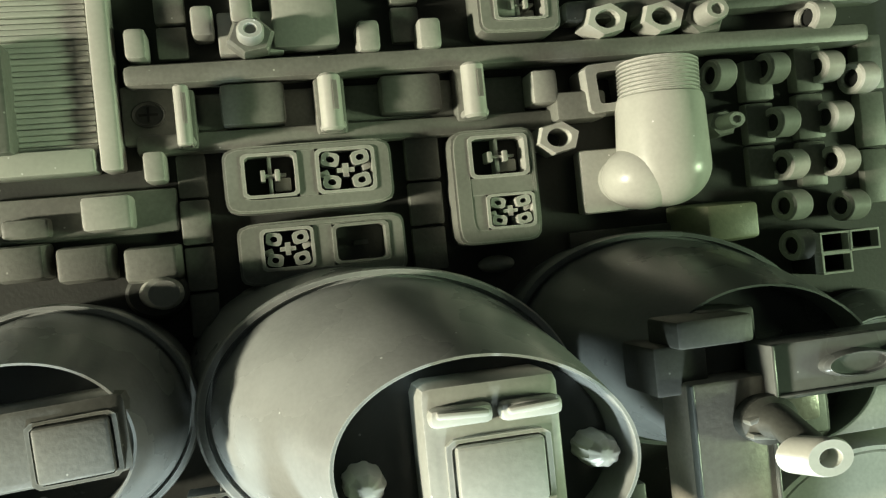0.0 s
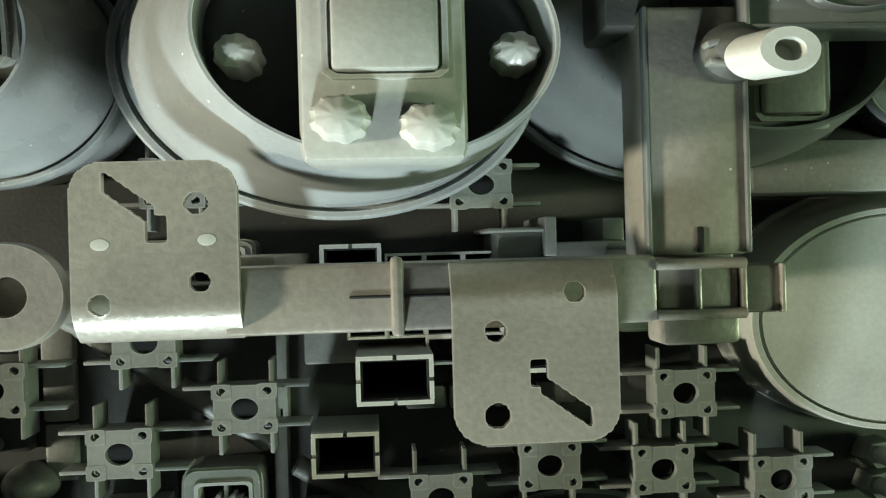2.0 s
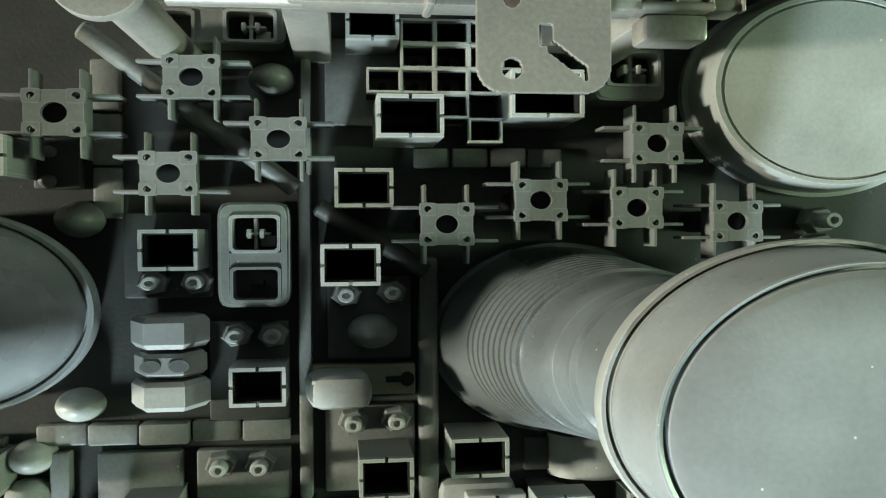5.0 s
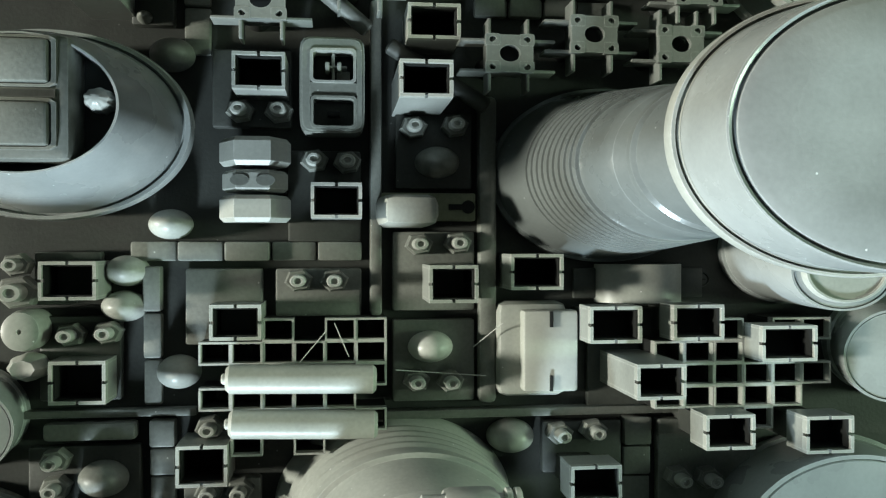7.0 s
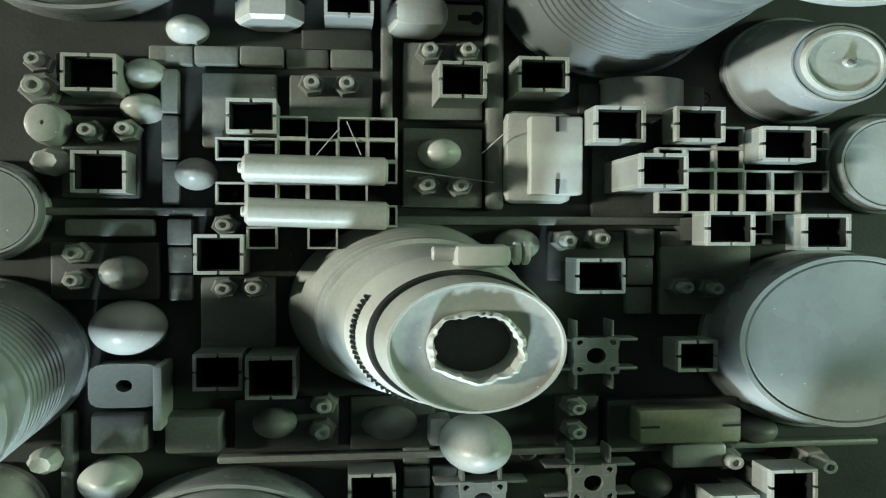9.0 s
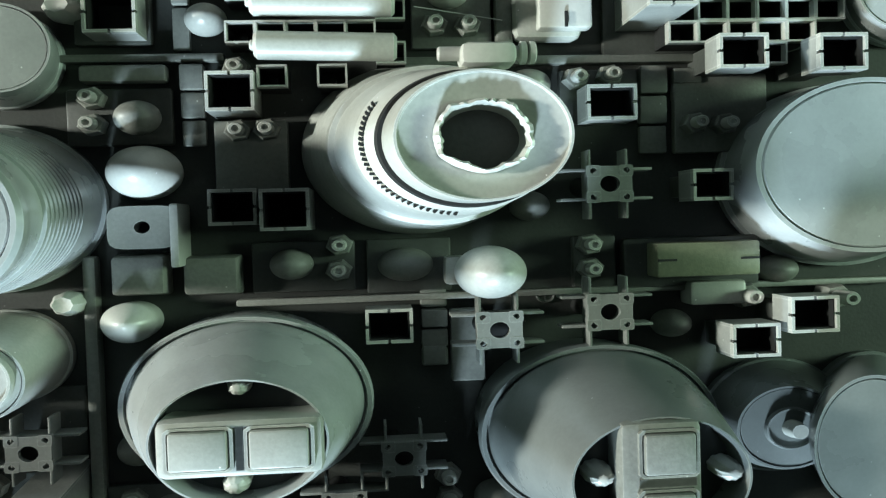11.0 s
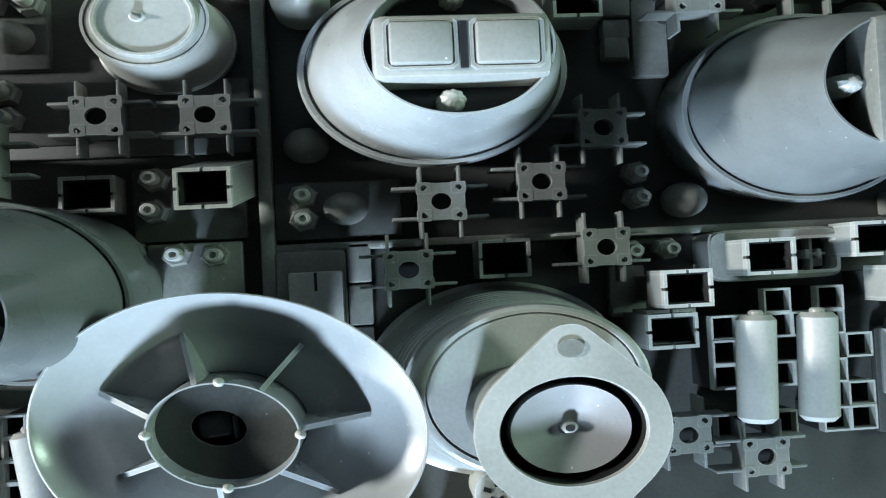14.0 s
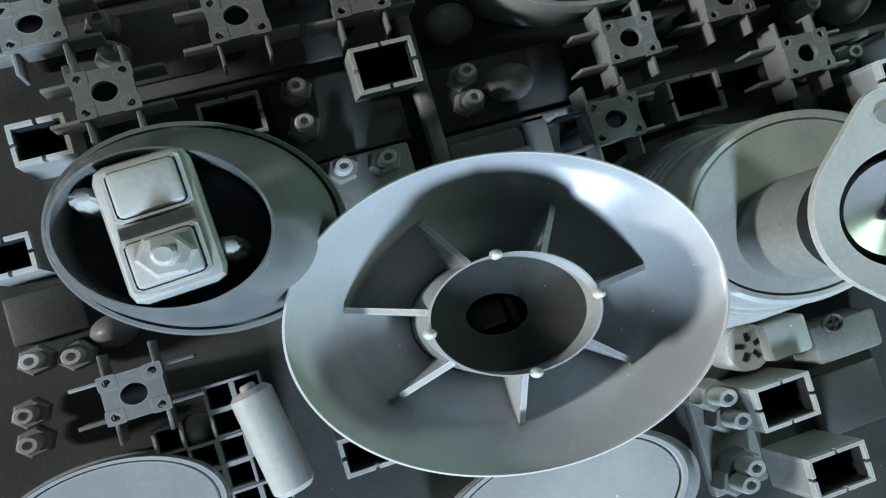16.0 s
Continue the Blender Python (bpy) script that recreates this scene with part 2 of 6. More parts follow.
def grid_clip(x, y, z=0.024, rot=0.0):
    """A square plate with five holes, on two pairs of crossing fins; those low on the board are a little smaller."""
    k = 0.94 if y > -0.14 else 0.88
    if CLIP:
        copy_thing(CLIP[0], pose(x, y, 0, 0, 0, rot) @ Matrix.Diagonal((k, k, 1, 1)))
        return
    t = thing("grid_clip", 0, 0, 0, "grey plastic clip, square holed plate on crossing fins, on the board", "clip", "grid clips")
    a, b = 0.0146, 0.0114
    bm = bmesh.new()
    hole_plate(bm, 0, 0, a * 0.72, b * 0.72, z - 0.0016, z, 0.0062, 0.0050)
    for i in (-1, 1):
        for j in (-1, 1):
            hole_plate(bm, i * a * 0.355, j * b * 0.355, a * 0.30, b * 0.30, z - 0.0016, z + 0.00008, 0.0021, 0.0018, n=20, power=12.0)
        box(bm, i * a * 0.42, 0, z - 0.0016, a * 0.12, b * 0.42, z)
        box(bm, 0, i * b * 0.42, z - 0.0016, a * 0.42, b * 0.12, z)
    part("plate", bm, CLIPGREY, t)
    for i in (-1, 1):
        bm = bmesh.new()
        box(bm, i * a * 0.40, 0, z - 0.010, 0.0009, 0.0215, z - 0.002, 0.0002)
        part("fin", bm, CLIPGREY, t)
        bm = bmesh.new()
        box(bm, 0, i * b * 0.40, z - 0.0105, 0.0290, 0.0009, z - 0.0032, 0.0002)
        part("fin", bm, CLIPGREY, t)
    # added support stem, coloured black like the shade below the plate
    bm = bmesh.new()
    rings(bm, [(-0.003, 0, 0.0036, 0.0032, 0), (-0.0004, 0, 0.0036, 0.0032, z - 0.004)], n=20)
    part("stem", bm, BLACK, t, "added stem below the plate, blackened as shade")
    CLIP.append(t)
    t.matrix_basis = pose(x, y, 0, 0, 0, rot)


def hex_bolt(x, y, z0, r=0.0042, h=0.009, ry=None, mat=None):
    t = thing("hex_bolt", x, y, z0, "grey painted hex nut with a projecting bolt end", "bolt", "hex bolts")
    ry = ry or r * 0.8
    bm = bmesh.new()
    rings(bm, [(x, y, r, ry, z0), (x, y, r, ry, z0 + h * 0.42), (x, y, r * 0.86, ry * 0.86, z0 + h * 0.5)], n=6, start=0.2)
    part("nut", bm, mat or MID, t)
    bm = bmesh.new()
    q = r * 0.55, ry * 0.55
    rings(bm, [(x, y, *q, z0 + h * 0.45), (x, y, *q, z0 + h * 0.93), (x, y, q[0] * 0.85, q[1] * 0.85, z0 + h), (x, y, q[0] * 0.5, q[1] * 0.5, z0 + h), (x, y, q[0] * 0.4, q[1] * 0.4, z0 + h * 0.9)], n=20)
    part("stud", bm, LIGHT if mat is None else mat, t)


def hex_nut(x, y, z0, r, ry, h, hole=0.5, rot=0.3):
    bm = bmesh.new()
    rings(bm, [(x, y, r * hole, ry * hole, z0), (x, y, r * 0.97, ry * 0.97, z0), (x, y, r, ry, z0 + h * 0.15), (x, y, r, ry, z0 + h * 0.85), (x, y, r * 0.93, ry * 0.93, z0 + h), (x, y, r * hole * 1.1, ry * hole * 1.1, z0 + h), (x, y, r * hole, ry * hole, z0 + h * 0.9), (x, y, r * hole, ry * hole, z0)], n=6 if hole < 0.3 else 24, cap0=False, cap1=False, start=rot)
    if hole >= 0.3:
        for v in bm.verts:
            d = Vector((v.co.x - x, v.co.y - y))
            k = math.hypot(d.x / r, d.y / ry)
            if k > hole * 1.2:
                a = math.atan2(d.y / ry, d.x / r) - rot
                f = math.cos(math.pi / 6) / math.cos((a % (math.pi / 3)) - math.pi / 6)
                v.co.x, v.co.y = x + d.x * f, y + d.y * f
    return solid("hex_nut", bm, PALE, "large painted hex nut lying flat with an open bore", "nut", "hex nuts")


def dome(x, y, rx, ry, h, z0=0.0, mat=None, label="smooth rounded grey dome glued to the board"):
    bm = bmesh.new()
    rings(bm, [(x, y, rx * 0.97, ry * 0.97, z0)] + dome_rows(x, y, rx, ry, z0 + h * 0.12, h * 0.88), n=40)
    return solid("dome_cap", bm, mat or MID, label, "cap", "dome caps")


def ball(x, y, rx, ry, z0, rz, mat=None):
    bm = bmesh.new()
    rows = [(x, y, max(0.03, math.cos(a)) * rx, max(0.03, math.cos(a)) * ry, z0 + rz + rz * math.sin(a)) for a in [-math.pi / 2 + i * math.pi / 16 for i in range(17)]]
    rings(bm, rows, n=44)
    return solid("ball", bm, mat or LIGHT, "pale egg-shaped ball glued to the board", "ball")


def pad(x, y, sx, sy, h, z0=0.0, mat=None, rot=0.0, bevel=0.0008):
    bm = bmesh.new()
    box(bm, x, y, z0, sx, sy, z0 + h, bevel, rot)
    return solid("base_plate", bm, mat or DARK, "flat rectangular grey base plate glued to the board", "plate", "base plates")


def block(x, y, sx, sy, h, z0=0.0, mat=None, rot=0.0, bevel=0.0012, taper=1.0, name="block", label="small grey painted plastic block with rounded edges", lean=(0, 0)):
    bm = bmesh.new()
    box(bm, x - lean[0], y - lean[1], z0, sx, sy, z0 + h, bevel, rot, taper, lean)
    return solid(name, bm, mat or MID, label, name.replace("_", " "), name + "s")


def rail(x, y, sx, sy, h, rot=0.0, mat=None, z0=0.0):
    bm = bmesh.new()
    box(bm, x, y, z0, sx, sy, z0 + h, min(sx, sy) * 0.3, rot)
    return solid("rail", bm, mat or MID, "long narrow painted rail fixed to the board", "rail", "rails")


def strap(x, y, sx, sy, h, count, rot=0.0, mat=None):
    """A flat strap made of short plates in a row along its longer side."""
    t = thing("segment_strap", x, y, 0, "flat grey strap of short plates laid in a row", "strap", "straps")
    c, s = math.cos(radians(rot)), math.sin(radians(rot))
    for i in range(count):
        u = (i + 0.5) / count - 0.5
        dx, dy = (u * sx, 0) if sx > sy else (0, u * sy)
        kx, ky = (sx / count - 0.0006, sy) if sx > sy else (sx, sy / count - 0.0006)
        bm = bmesh.new()
        box(bm, x + c * dx - s * dy, y + s * dx + c * dy, 0, kx, ky, h * (1 + 0.25 * ((i * 7) % 3 - 1)), 0.0007, rot)
        part("plate", bm, mat or MID, t)


def lattice(x, y, px, py, cells, h=0.016, lx=0.0, ly=0.0):
    """Square cells with thin walls; cells are (column, row) pairs from the place x, y."""
    t = thing("cell_lattice", x, y, 0, "open plastic lattice of square cells on the board", "lattice", "lattices")
    wl = 0.00055
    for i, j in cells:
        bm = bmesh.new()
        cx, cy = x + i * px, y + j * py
        # lower walls and floor go black to carry the shade inside each cell
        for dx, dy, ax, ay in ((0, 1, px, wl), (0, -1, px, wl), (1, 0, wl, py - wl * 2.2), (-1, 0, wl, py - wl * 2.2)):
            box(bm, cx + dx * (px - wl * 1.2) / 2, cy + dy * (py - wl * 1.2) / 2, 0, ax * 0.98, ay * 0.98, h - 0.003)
        shade_liner = bm
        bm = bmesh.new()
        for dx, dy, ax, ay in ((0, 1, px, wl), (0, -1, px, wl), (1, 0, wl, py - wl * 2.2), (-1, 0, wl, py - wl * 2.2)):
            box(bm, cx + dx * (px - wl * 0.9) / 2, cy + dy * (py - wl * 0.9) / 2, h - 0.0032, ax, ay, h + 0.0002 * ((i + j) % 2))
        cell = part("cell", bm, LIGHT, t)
        part("cell_shade_liner", shade_liner, BLACK, cell, "lower cell walls blackened as their shade")
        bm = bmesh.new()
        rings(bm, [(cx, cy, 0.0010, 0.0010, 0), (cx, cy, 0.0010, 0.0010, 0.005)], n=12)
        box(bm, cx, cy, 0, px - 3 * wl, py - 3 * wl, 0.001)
        part("cell_floor", bm, BLACK, cell, "cell floor blackened as shade, with a small pin")


def battery(x0, y0, x1, y1, r, z):
    t = thing("battery", (x0 + x1) / 2, (y0 + y1) / 2, z - r, "pale painted battery lying flat on the lattice", "battery", "batteries")
    d = (Vector((x1, y1, z)) - Vector((x0, y0, z))).normalized()
    bm = bmesh.new()
    rod(bm, (x0, y0, z), (x1, y1, z), r, 32)
    part("body", bm, LIGHT, t)
    bm = bmesh.new()
    rod(bm, Vector((x0, y0, z)) - d * 0.0012, Vector((x0, y0, z)) + d * 0.001, r * 0.38, 16)
    part("terminal", bm, LIGHT, t)


def socket_panel(x, y, sx, sy, h, sockets, rot=0.0, mat=None):
    """A rounded panel with sunken square sockets, each with contacts inside; sockets are (dx, dy, sx, sy, kind)."""
    t = thing("socket_panel", x, y, 0, "rounded grey panel with recessed square sockets", "socket", "socket panels")
    c, s = math.cos(radians(rot)), math.sin(radians(rot))
    x0, x1 = min(d[0] - d[2] / 2 for d in sockets), max(d[0] + d[2] / 2 for d in sockets)
    y0, y1 = min(d[1] - d[3] / 2 for d in sockets), max(d[1] + d[3] / 2 for d in sockets)
    bm = bmesh.new()
    hole_plate(bm, x, y, sx, sy, 0, h - 0.0006, x1 - x0, y1 - y0, rot, 64, False, 9.0, ((x0 + x1) / 2, (y0 + y1) / 2))
    hole_plate(bm, x, y, sx - 0.0014, sy - 0.0012, h - 0.0007, h, x1 - x0 + 0.0002, y1 - y0 + 0.0002, rot, 64, False, 9.0, ((x0 + x1) / 2, (y0 + y1) / 2))
    part("panel", bm, mat or PANEL, t)
    along = len(sockets) == 2 and abs(sockets[0][0] - sockets[1][0]) > abs(sockets[0][1] - sockets[1][1])
    for d in sockets:
        for e in (-1, 1):
            # fill beside the smaller socket up to the frame's opening
            if along:
                edge = y0 if e < 0 else y1
                w = abs(edge - (d[1] + e * d[3] / 2))
                fx, fy, kx, ky = d[0], edge - e * w / 2, d[2], w
            else:
                edge = x0 if e < 0 else x1
                w = abs(edge - (d[0] + e * d[2] / 2))
                fx, fy, kx, ky = edge - e * w / 2, d[1], w, d[3]
            if w > 0.0003:
                bm = bmesh.new()
                box(bm, x + c * fx - s * fy, y + s * fx + c * fy, 0, kx, ky, h - 0.0002, 0, rot)
                part("filler", bm, mat or PANEL, t)
    if len(sockets) == 2:
        p, q = sorted(sockets, key=lambda d: d[0] if along else d[1])
        if along:
            u0, u1 = p[0] + p[2] / 2, q[0] - q[2] / 2
            fx, fy, kx, ky = (u0 + u1) / 2, (y0 + y1) / 2, u1 - u0, y1 - y0
        else:
            u0, u1 = p[1] + p[3] / 2, q[1] - q[3] / 2
            fx, fy, kx, ky = (x0 + x1) / 2, (u0 + u1) / 2, x1 - x0, u1 - u0
        if kx > 0 and ky > 0:
            bm = bmesh.new()
            box(bm, x + c * fx - s * fy, y + s * fx + c * fy, 0, kx, ky, h - 0.0001, 0, rot)
            part("divider", bm, mat or PANEL, t)
    for dx, dy, ax, ay, kind in sockets:
        px, py = x + c * dx - s * dy, y + s * dx + c * dy
        bm = bmesh.new()
        hole_plate(bm, px, py, ax, ay, h * 0.4, h + 0.0004, ax * 0.88, ay * 0.86, rot, 48, False, 14.0)
        so = part("socket", bm, LIGHT if kind != 2 else PANEL, t, "bright thin socket edge")
        # shade in the sunken socket is put into the floor's dark colour
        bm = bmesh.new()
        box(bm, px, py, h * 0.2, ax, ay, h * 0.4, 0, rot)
        part("recess", bm, BLACK if kind != 2 else DARK, so, "recess floor darkened as its shade")
        bm = bmesh.new()
        if kind == 0:
            box(bm, px, py, h * 0.4, ax * 0.07, ay * 0.84, h * 0.8, 0.0002, rot)
            box(bm, px + ax * 0.06, py, h * 0.4, ax * 0.46, ay * 0.07, h * 0.85, 0.0002, rot)
            for i in (-1, 1):
                box(bm, px + i * ax * 0.13, py, h * 0.4, ax * 0.09, ay * 0.26, h * 0.92, 0.0003, rot)
            box(bm, px + ax * 0.22, py - ay * 0.2, h * 0.4, ax * 0.3, ay * 0.3, h * 0.55, 0.0004, rot)
        elif kind == 1:
            for i in (-1, 1):
                for j in (-1, 1):
                    hole_plate(bm, px + (c * i * ax - s * j * ay) * 0.25, py + (s * i * ax + c * j * ay) * 0.25, ax * 0.30, ay * 0.30, h * 0.4, h * (1.0 + 0.05 * i), ax * 0.14, ay * 0.14, rot + 12 * i, 16, True, 5.0)
                box(bm, px + i * ax * 0.36, py + i * ay * 0.05, h * 0.4, ax * 0.16, ay * 0.14, h * 0.85, 0.0003, rot + 20)
            box(bm, px, py, h * 0.4, ax * 0.3, ay * 0.1, h * 0.9, 0, rot)
            box(bm, px, py, h * 0.4, ax * 0.1, ay * 0.3, h * 0.91, 0, rot)
        else:
            box(bm, px, py, h * 0.4, ax * 0.28, ay * 0.16, h * 0.75, 0.0003, rot)
        part("contact", bm, LIGHT if kind < 2 else BLACK, so)


def screw_knob(bm, x, y, rx, ry, z0, h):
    """A fluted round screw head."""
    n = 36
    rows = []
    for k, z in ((1.0, z0), (1.0, z0 + h * 0.6), (0.8, z0 + h * 0.95), (0.4, z0 + h * 1.1), (0.2, z0 + h * 1.12)):
        rows.append([bm.verts.new((x + rx * k * (1 + (0.05 if i % 4 < 2 else -0.03)) * math.cos(2 * math.pi * i / n), y + ry * k * (1 + (0.05 if i % 4 < 2 else -0.03)) * math.sin(2 * math.pi * i / n), z)) for i in range(n)])
    for a, b in zip(rows, rows[1:]):
        for i in range(n):
            bm.faces.new((a[i], a[(i + 1) % n], b[(i + 1) % n], b[i]))
    bm.faces.new(rows[-1])
    bm.faces.new(rows[0][::-1])


def between(b, t, k):
    return [p + (q - p) * k for p, q in zip(b, t)]


def cone_cup(bx, by, brx, bry, tx, ty, trx, try_, h, zb, deep, screws, label, mat=None, turn=0.0):
    """A round tapered cup, wide flange on the board, with a sunken dark floor in its smaller top."""
    t = thing("cone_cup", bx, by, 0, label, "cup", "cone cups")
    t.rotation_euler = (0, 0, radians(turn))
    b, e = (bx, by, brx, bry), (tx, ty, trx, try_)
    bm = bmesh.new()
    back = [p - (q - p) * zb / (h - zb) * 0.8 for p, q in zip((bx, by), (tx, ty))]
    rows = [(*back, brx * 0.93, bry * 0.93, 0.0), (bx, by, brx * 0.95, bry * 0.95, zb - 0.0035), (*b, zb - 0.003), (*b, zb), (bx, by, brx * 0.985, bry * 0.985, zb + 0.0012), (bx, by, brx * 0.95, bry * 0.95, zb + 0.0012), (bx, by, brx * 0.945, bry * 0.945, zb - 0.0004), (bx, by, brx * 0.925, bry * 0.925, zb - 0.0004), (bx, by, brx * 0.92, bry * 0.92, zb + 0.0018)]
    low = (bx, by, brx * 0.91, bry * 0.91)
    for k in (0.08, 0.25, 0.45, 0.65, 0.85, 0.97):
        r = between(low, e, k)
        f = 1 + 0.10 * math.sin(math.pi * k) * (1 - trx / brx)
        rows.append((r[0], r[1], r[2] * f, r[3] * f, zb + 0.002 + (h - zb - 0.002) * k))
    rows += [(*e, h), (tx, ty, trx * 0.975, try_ * 0.975, h)]
    fl = between(e, low, 0.1)
    rows += [(fl[0], fl[1], trx * 0.965, try_ * 0.965, h - deep)]
    rings(bm, rows, n=96, cap1=False)
    part("cup_body", bm, mat or GLOSS, t)
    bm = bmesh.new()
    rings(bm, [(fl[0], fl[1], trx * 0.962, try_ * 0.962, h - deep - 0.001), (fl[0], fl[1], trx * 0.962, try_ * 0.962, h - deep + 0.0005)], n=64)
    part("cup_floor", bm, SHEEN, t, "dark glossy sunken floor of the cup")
    for sx, sy, rx, ry in screws:
        bm = bmesh.new()
        screw_knob(bm, sx, sy, rx, ry, h - deep, deep * 0.75)
        part("screw", bm, PALE, t, "pale fluted screw head")
    return t


def cup_plate(t, x, y, sx, sy, z0, z1, rot, squares, mat=None):
    """A rounded plate with raised stepped squares, fixed across a cup; squares are (dx, dy, sx, sy)."""
    bm = bmesh.new()
    box(bm, x, y, z0, sx, sy, z1, 0.0022, rot)
    pl = part("cover_plate", bm, mat or LIGHT, t, "pale rounded cover plate")
    c, s = math.cos(radians(rot)), math.sin(radians(rot))
    for dx, dy, ax, ay in squares:
        px, py = x + c * dx - s * dy, y + s * dx + c * dy
        bm = bmesh.new()
        hole_plate(bm, px, py, ax, ay, z1 - 0.001, z1 + 0.0012, ax * 0.90, ay * 0.90, rot, 40, False, 14.0)
        box(bm, px, py, z1 - 0.001, ax * 0.84, ay * 0.84, z1 + 0.0026, 0.0008, rot)
        part("window", bm, mat or PALE, pl)
    if len(squares) == 2:
        (ux, uy, ax, ay), (vx, vy, _, _) = squares
        across = abs(ux - vx) > abs(uy - vy)
        gap = (abs(ux - vx) - ax if across else abs(uy - vy) - ay) * 0.7
        dx, dy = (ux + vx) / 2, (uy + vy) / 2
        # groove's shade drawn as a dark strip, slightly proud of the plate
        bm = bmesh.new()
        box(bm, x + c * dx - s * dy, y + s * dx + c * dy, z1 - 0.001, gap if across else ax * 0.95, ay * 0.95 if across else gap, z1 + 0.0003, 0, rot)
        part("groove", bm, DARK, pl, "dark strip as the groove's shade between the windows")
    return pl


def round_can(bx, by, brx, bry, tx, ty, trx, try_, h, name, label, ribs=0, lip=0.0, mat=None, inset=0.0):
    """A leaning round can; ribs: threads low on its side; lip: a bead at the top; inset: a raised smaller lid."""
    t = thing(name, bx, by, 0, label, "can", "cans")
    b, e = (bx, by, brx, bry), (tx, ty, trx, try_)
    bm = bmesh.new()
    rows = [(bx, by, brx * 1.04, bry * 1.04, 0.0), (bx, by, brx * 1.04, bry * 1.04, 0.003), (*b, 0.0035)]
    k0, k1 = 0.30, 0.76
    if ribs:
        for i in range(ribs):
            for step, f in ((0.0, 1.008), (0.55, 1.008), (0.64, 0.972), (0.92, 0.972)):
                k = k0 + (k1 - k0) * (i + step) / ribs
                r = between(b, e, k)
                rows.append((r[0], r[1], r[2] * f, r[3] * f, h * k))
    else:
        rows.append((*between(b, e, 0.5), h * 0.5))
    rows.append((*between(b, e, 0.9), h * 0.9))
    if lip:
        r = between(b, e, 0.93)
        rows += [(r[0], r[1], r[2] * (1 + lip), r[3] * (1 + lip), h * 0.93), (tx, ty, trx * (1 + lip), try_ * (1 + lip), h * 0.985)]
    rows += [(tx, ty, trx * 0.985, try_ * 0.985, h), (tx, ty, trx * 0.94, try_ * 0.94, h), (tx, ty, trx * 0.93, try_ * 0.93, h - 0.0016)]
    rings(bm, rows, n=96)
    part("can_body", bm, mat or GLOSS, t)
    bm = bmesh.new()
    rings(bm, [(tx, ty, trx * 0.925, try_ * 0.925, h - 0.002), (tx, ty, trx * 0.925, try_ * 0.925, h - 0.0008), (tx, ty, trx * 0.91, try_ * 0.91, h - 0.0003), (tx, ty, trx * 0.4, try_ * 0.4, h + 0.0002), (tx, ty, trx * 0.02, try_ * 0.02, h + 0.0003)], n=96)
    part("top_disc", bm, mat or GLOSS, t)
    if inset:
        bm = bmesh.new()
        rings(bm, [(tx, ty, trx * inset, try_ * inset, h - 0.002), (tx, ty, trx * inset, try_ * inset, h + 0.001), (tx, ty, trx * inset * 0.96, try_ * inset * 0.96, h + 0.0018), (tx, ty, trx * inset * 0.9, try_ * inset * 0.9, h + 0.0018), (tx, ty, trx * inset * 0.88, try_ * inset * 0.88, h + 0.001)], n=64)
        part("lid", bm, mat or LIGHT, t)
    return t


def slotted_block(x, y, sx, sy, h, z0, mat, upright=False):
    """A plastic block with a short slit in each end."""
    t = thing("slotted_block", x, y, z0, "slotted plastic block lying on a darker base", "block", "slotted blocks")
    bm = bmesh.new()
    box(bm, x, y, z0, sx, sy, z0 + h, 0.0008)
    part("body", bm, mat, t)
    for e in ((1,) if upright else (-1, 1)):
        bm = bmesh.new()
        if upright:
            box(bm, x, y + sy * 0.36, z0 + h - 0.002, 0.0008, sy * 0.26, z0 + h + 0.0003)
        else:
            box(bm, x + e * sx * 0.40, y, z0 + h - 0.002, sx * 0.18, 0.0007, z0 + h + 0.0003)
        part("slit", bm, BLACK, t)


def hex_boss(cup, x, y, z):
    """A hexagonal nut with a bolt end, moulded into a cover window."""
    bm = bmesh.new()
    rings(bm, [(x, y, 0.0047, 0.0036, z), (x, y, 0.0046, 0.0035, z + 0.0015), (x, y, 0.0040, 0.0030, z + 0.0020)], n=6, start=0.3)
    rings(bm, [(x, y, 0.0019, 0.0015, z + 0.0015), (x, y, 0.0019, 0.0015, z + 0.0034), (x, y, 0.0014, 0.0011, z + 0.0038)], n=20)
    part("hex_boss", bm, LIGHT, cup)


def ribbed_panel(x, y, sx, sy, h):
    """A framed panel of narrow horizontal ribs."""
    t = thing("ribbed_panel", x, y, 0, "framed heat-sink panel with narrow pale ribs", "panel")
    bm = bmesh.new()
    box(bm, x, y, 0, sx, sy, h * 0.5)
    part("backing", bm, DARK, t)
    count = 34
    for i in range(count):
        bm = bmesh.new()
        box(bm, x, y + ((i + 0.5) / count - 0.5) * sy, h * 0.5, sx, sy / count * (0.86 + 0.07 * ((i * 5) % 3 - 1)), h * (1 + 0.05 * ((i * 7) % 4 - 1.5)), 0.0003)
        part("rib", bm, PALE, t)
    for dx, dy, ax, ay in ((1, 0, 0.005, sy + 0.006), (-1, 0, 0.005, sy + 0.006), (0, -1, sx - 0.001, 0.006), (0, 1, sx - 0.001, 0.006)):
        bm = bmesh.new()
        box(bm, x + dx * (sx + 0.006) / 2, y + dy * sy / 2, 0, ax, ay, h + 0.003, 0.001)
        part("frame_bar", bm, PALE, t)


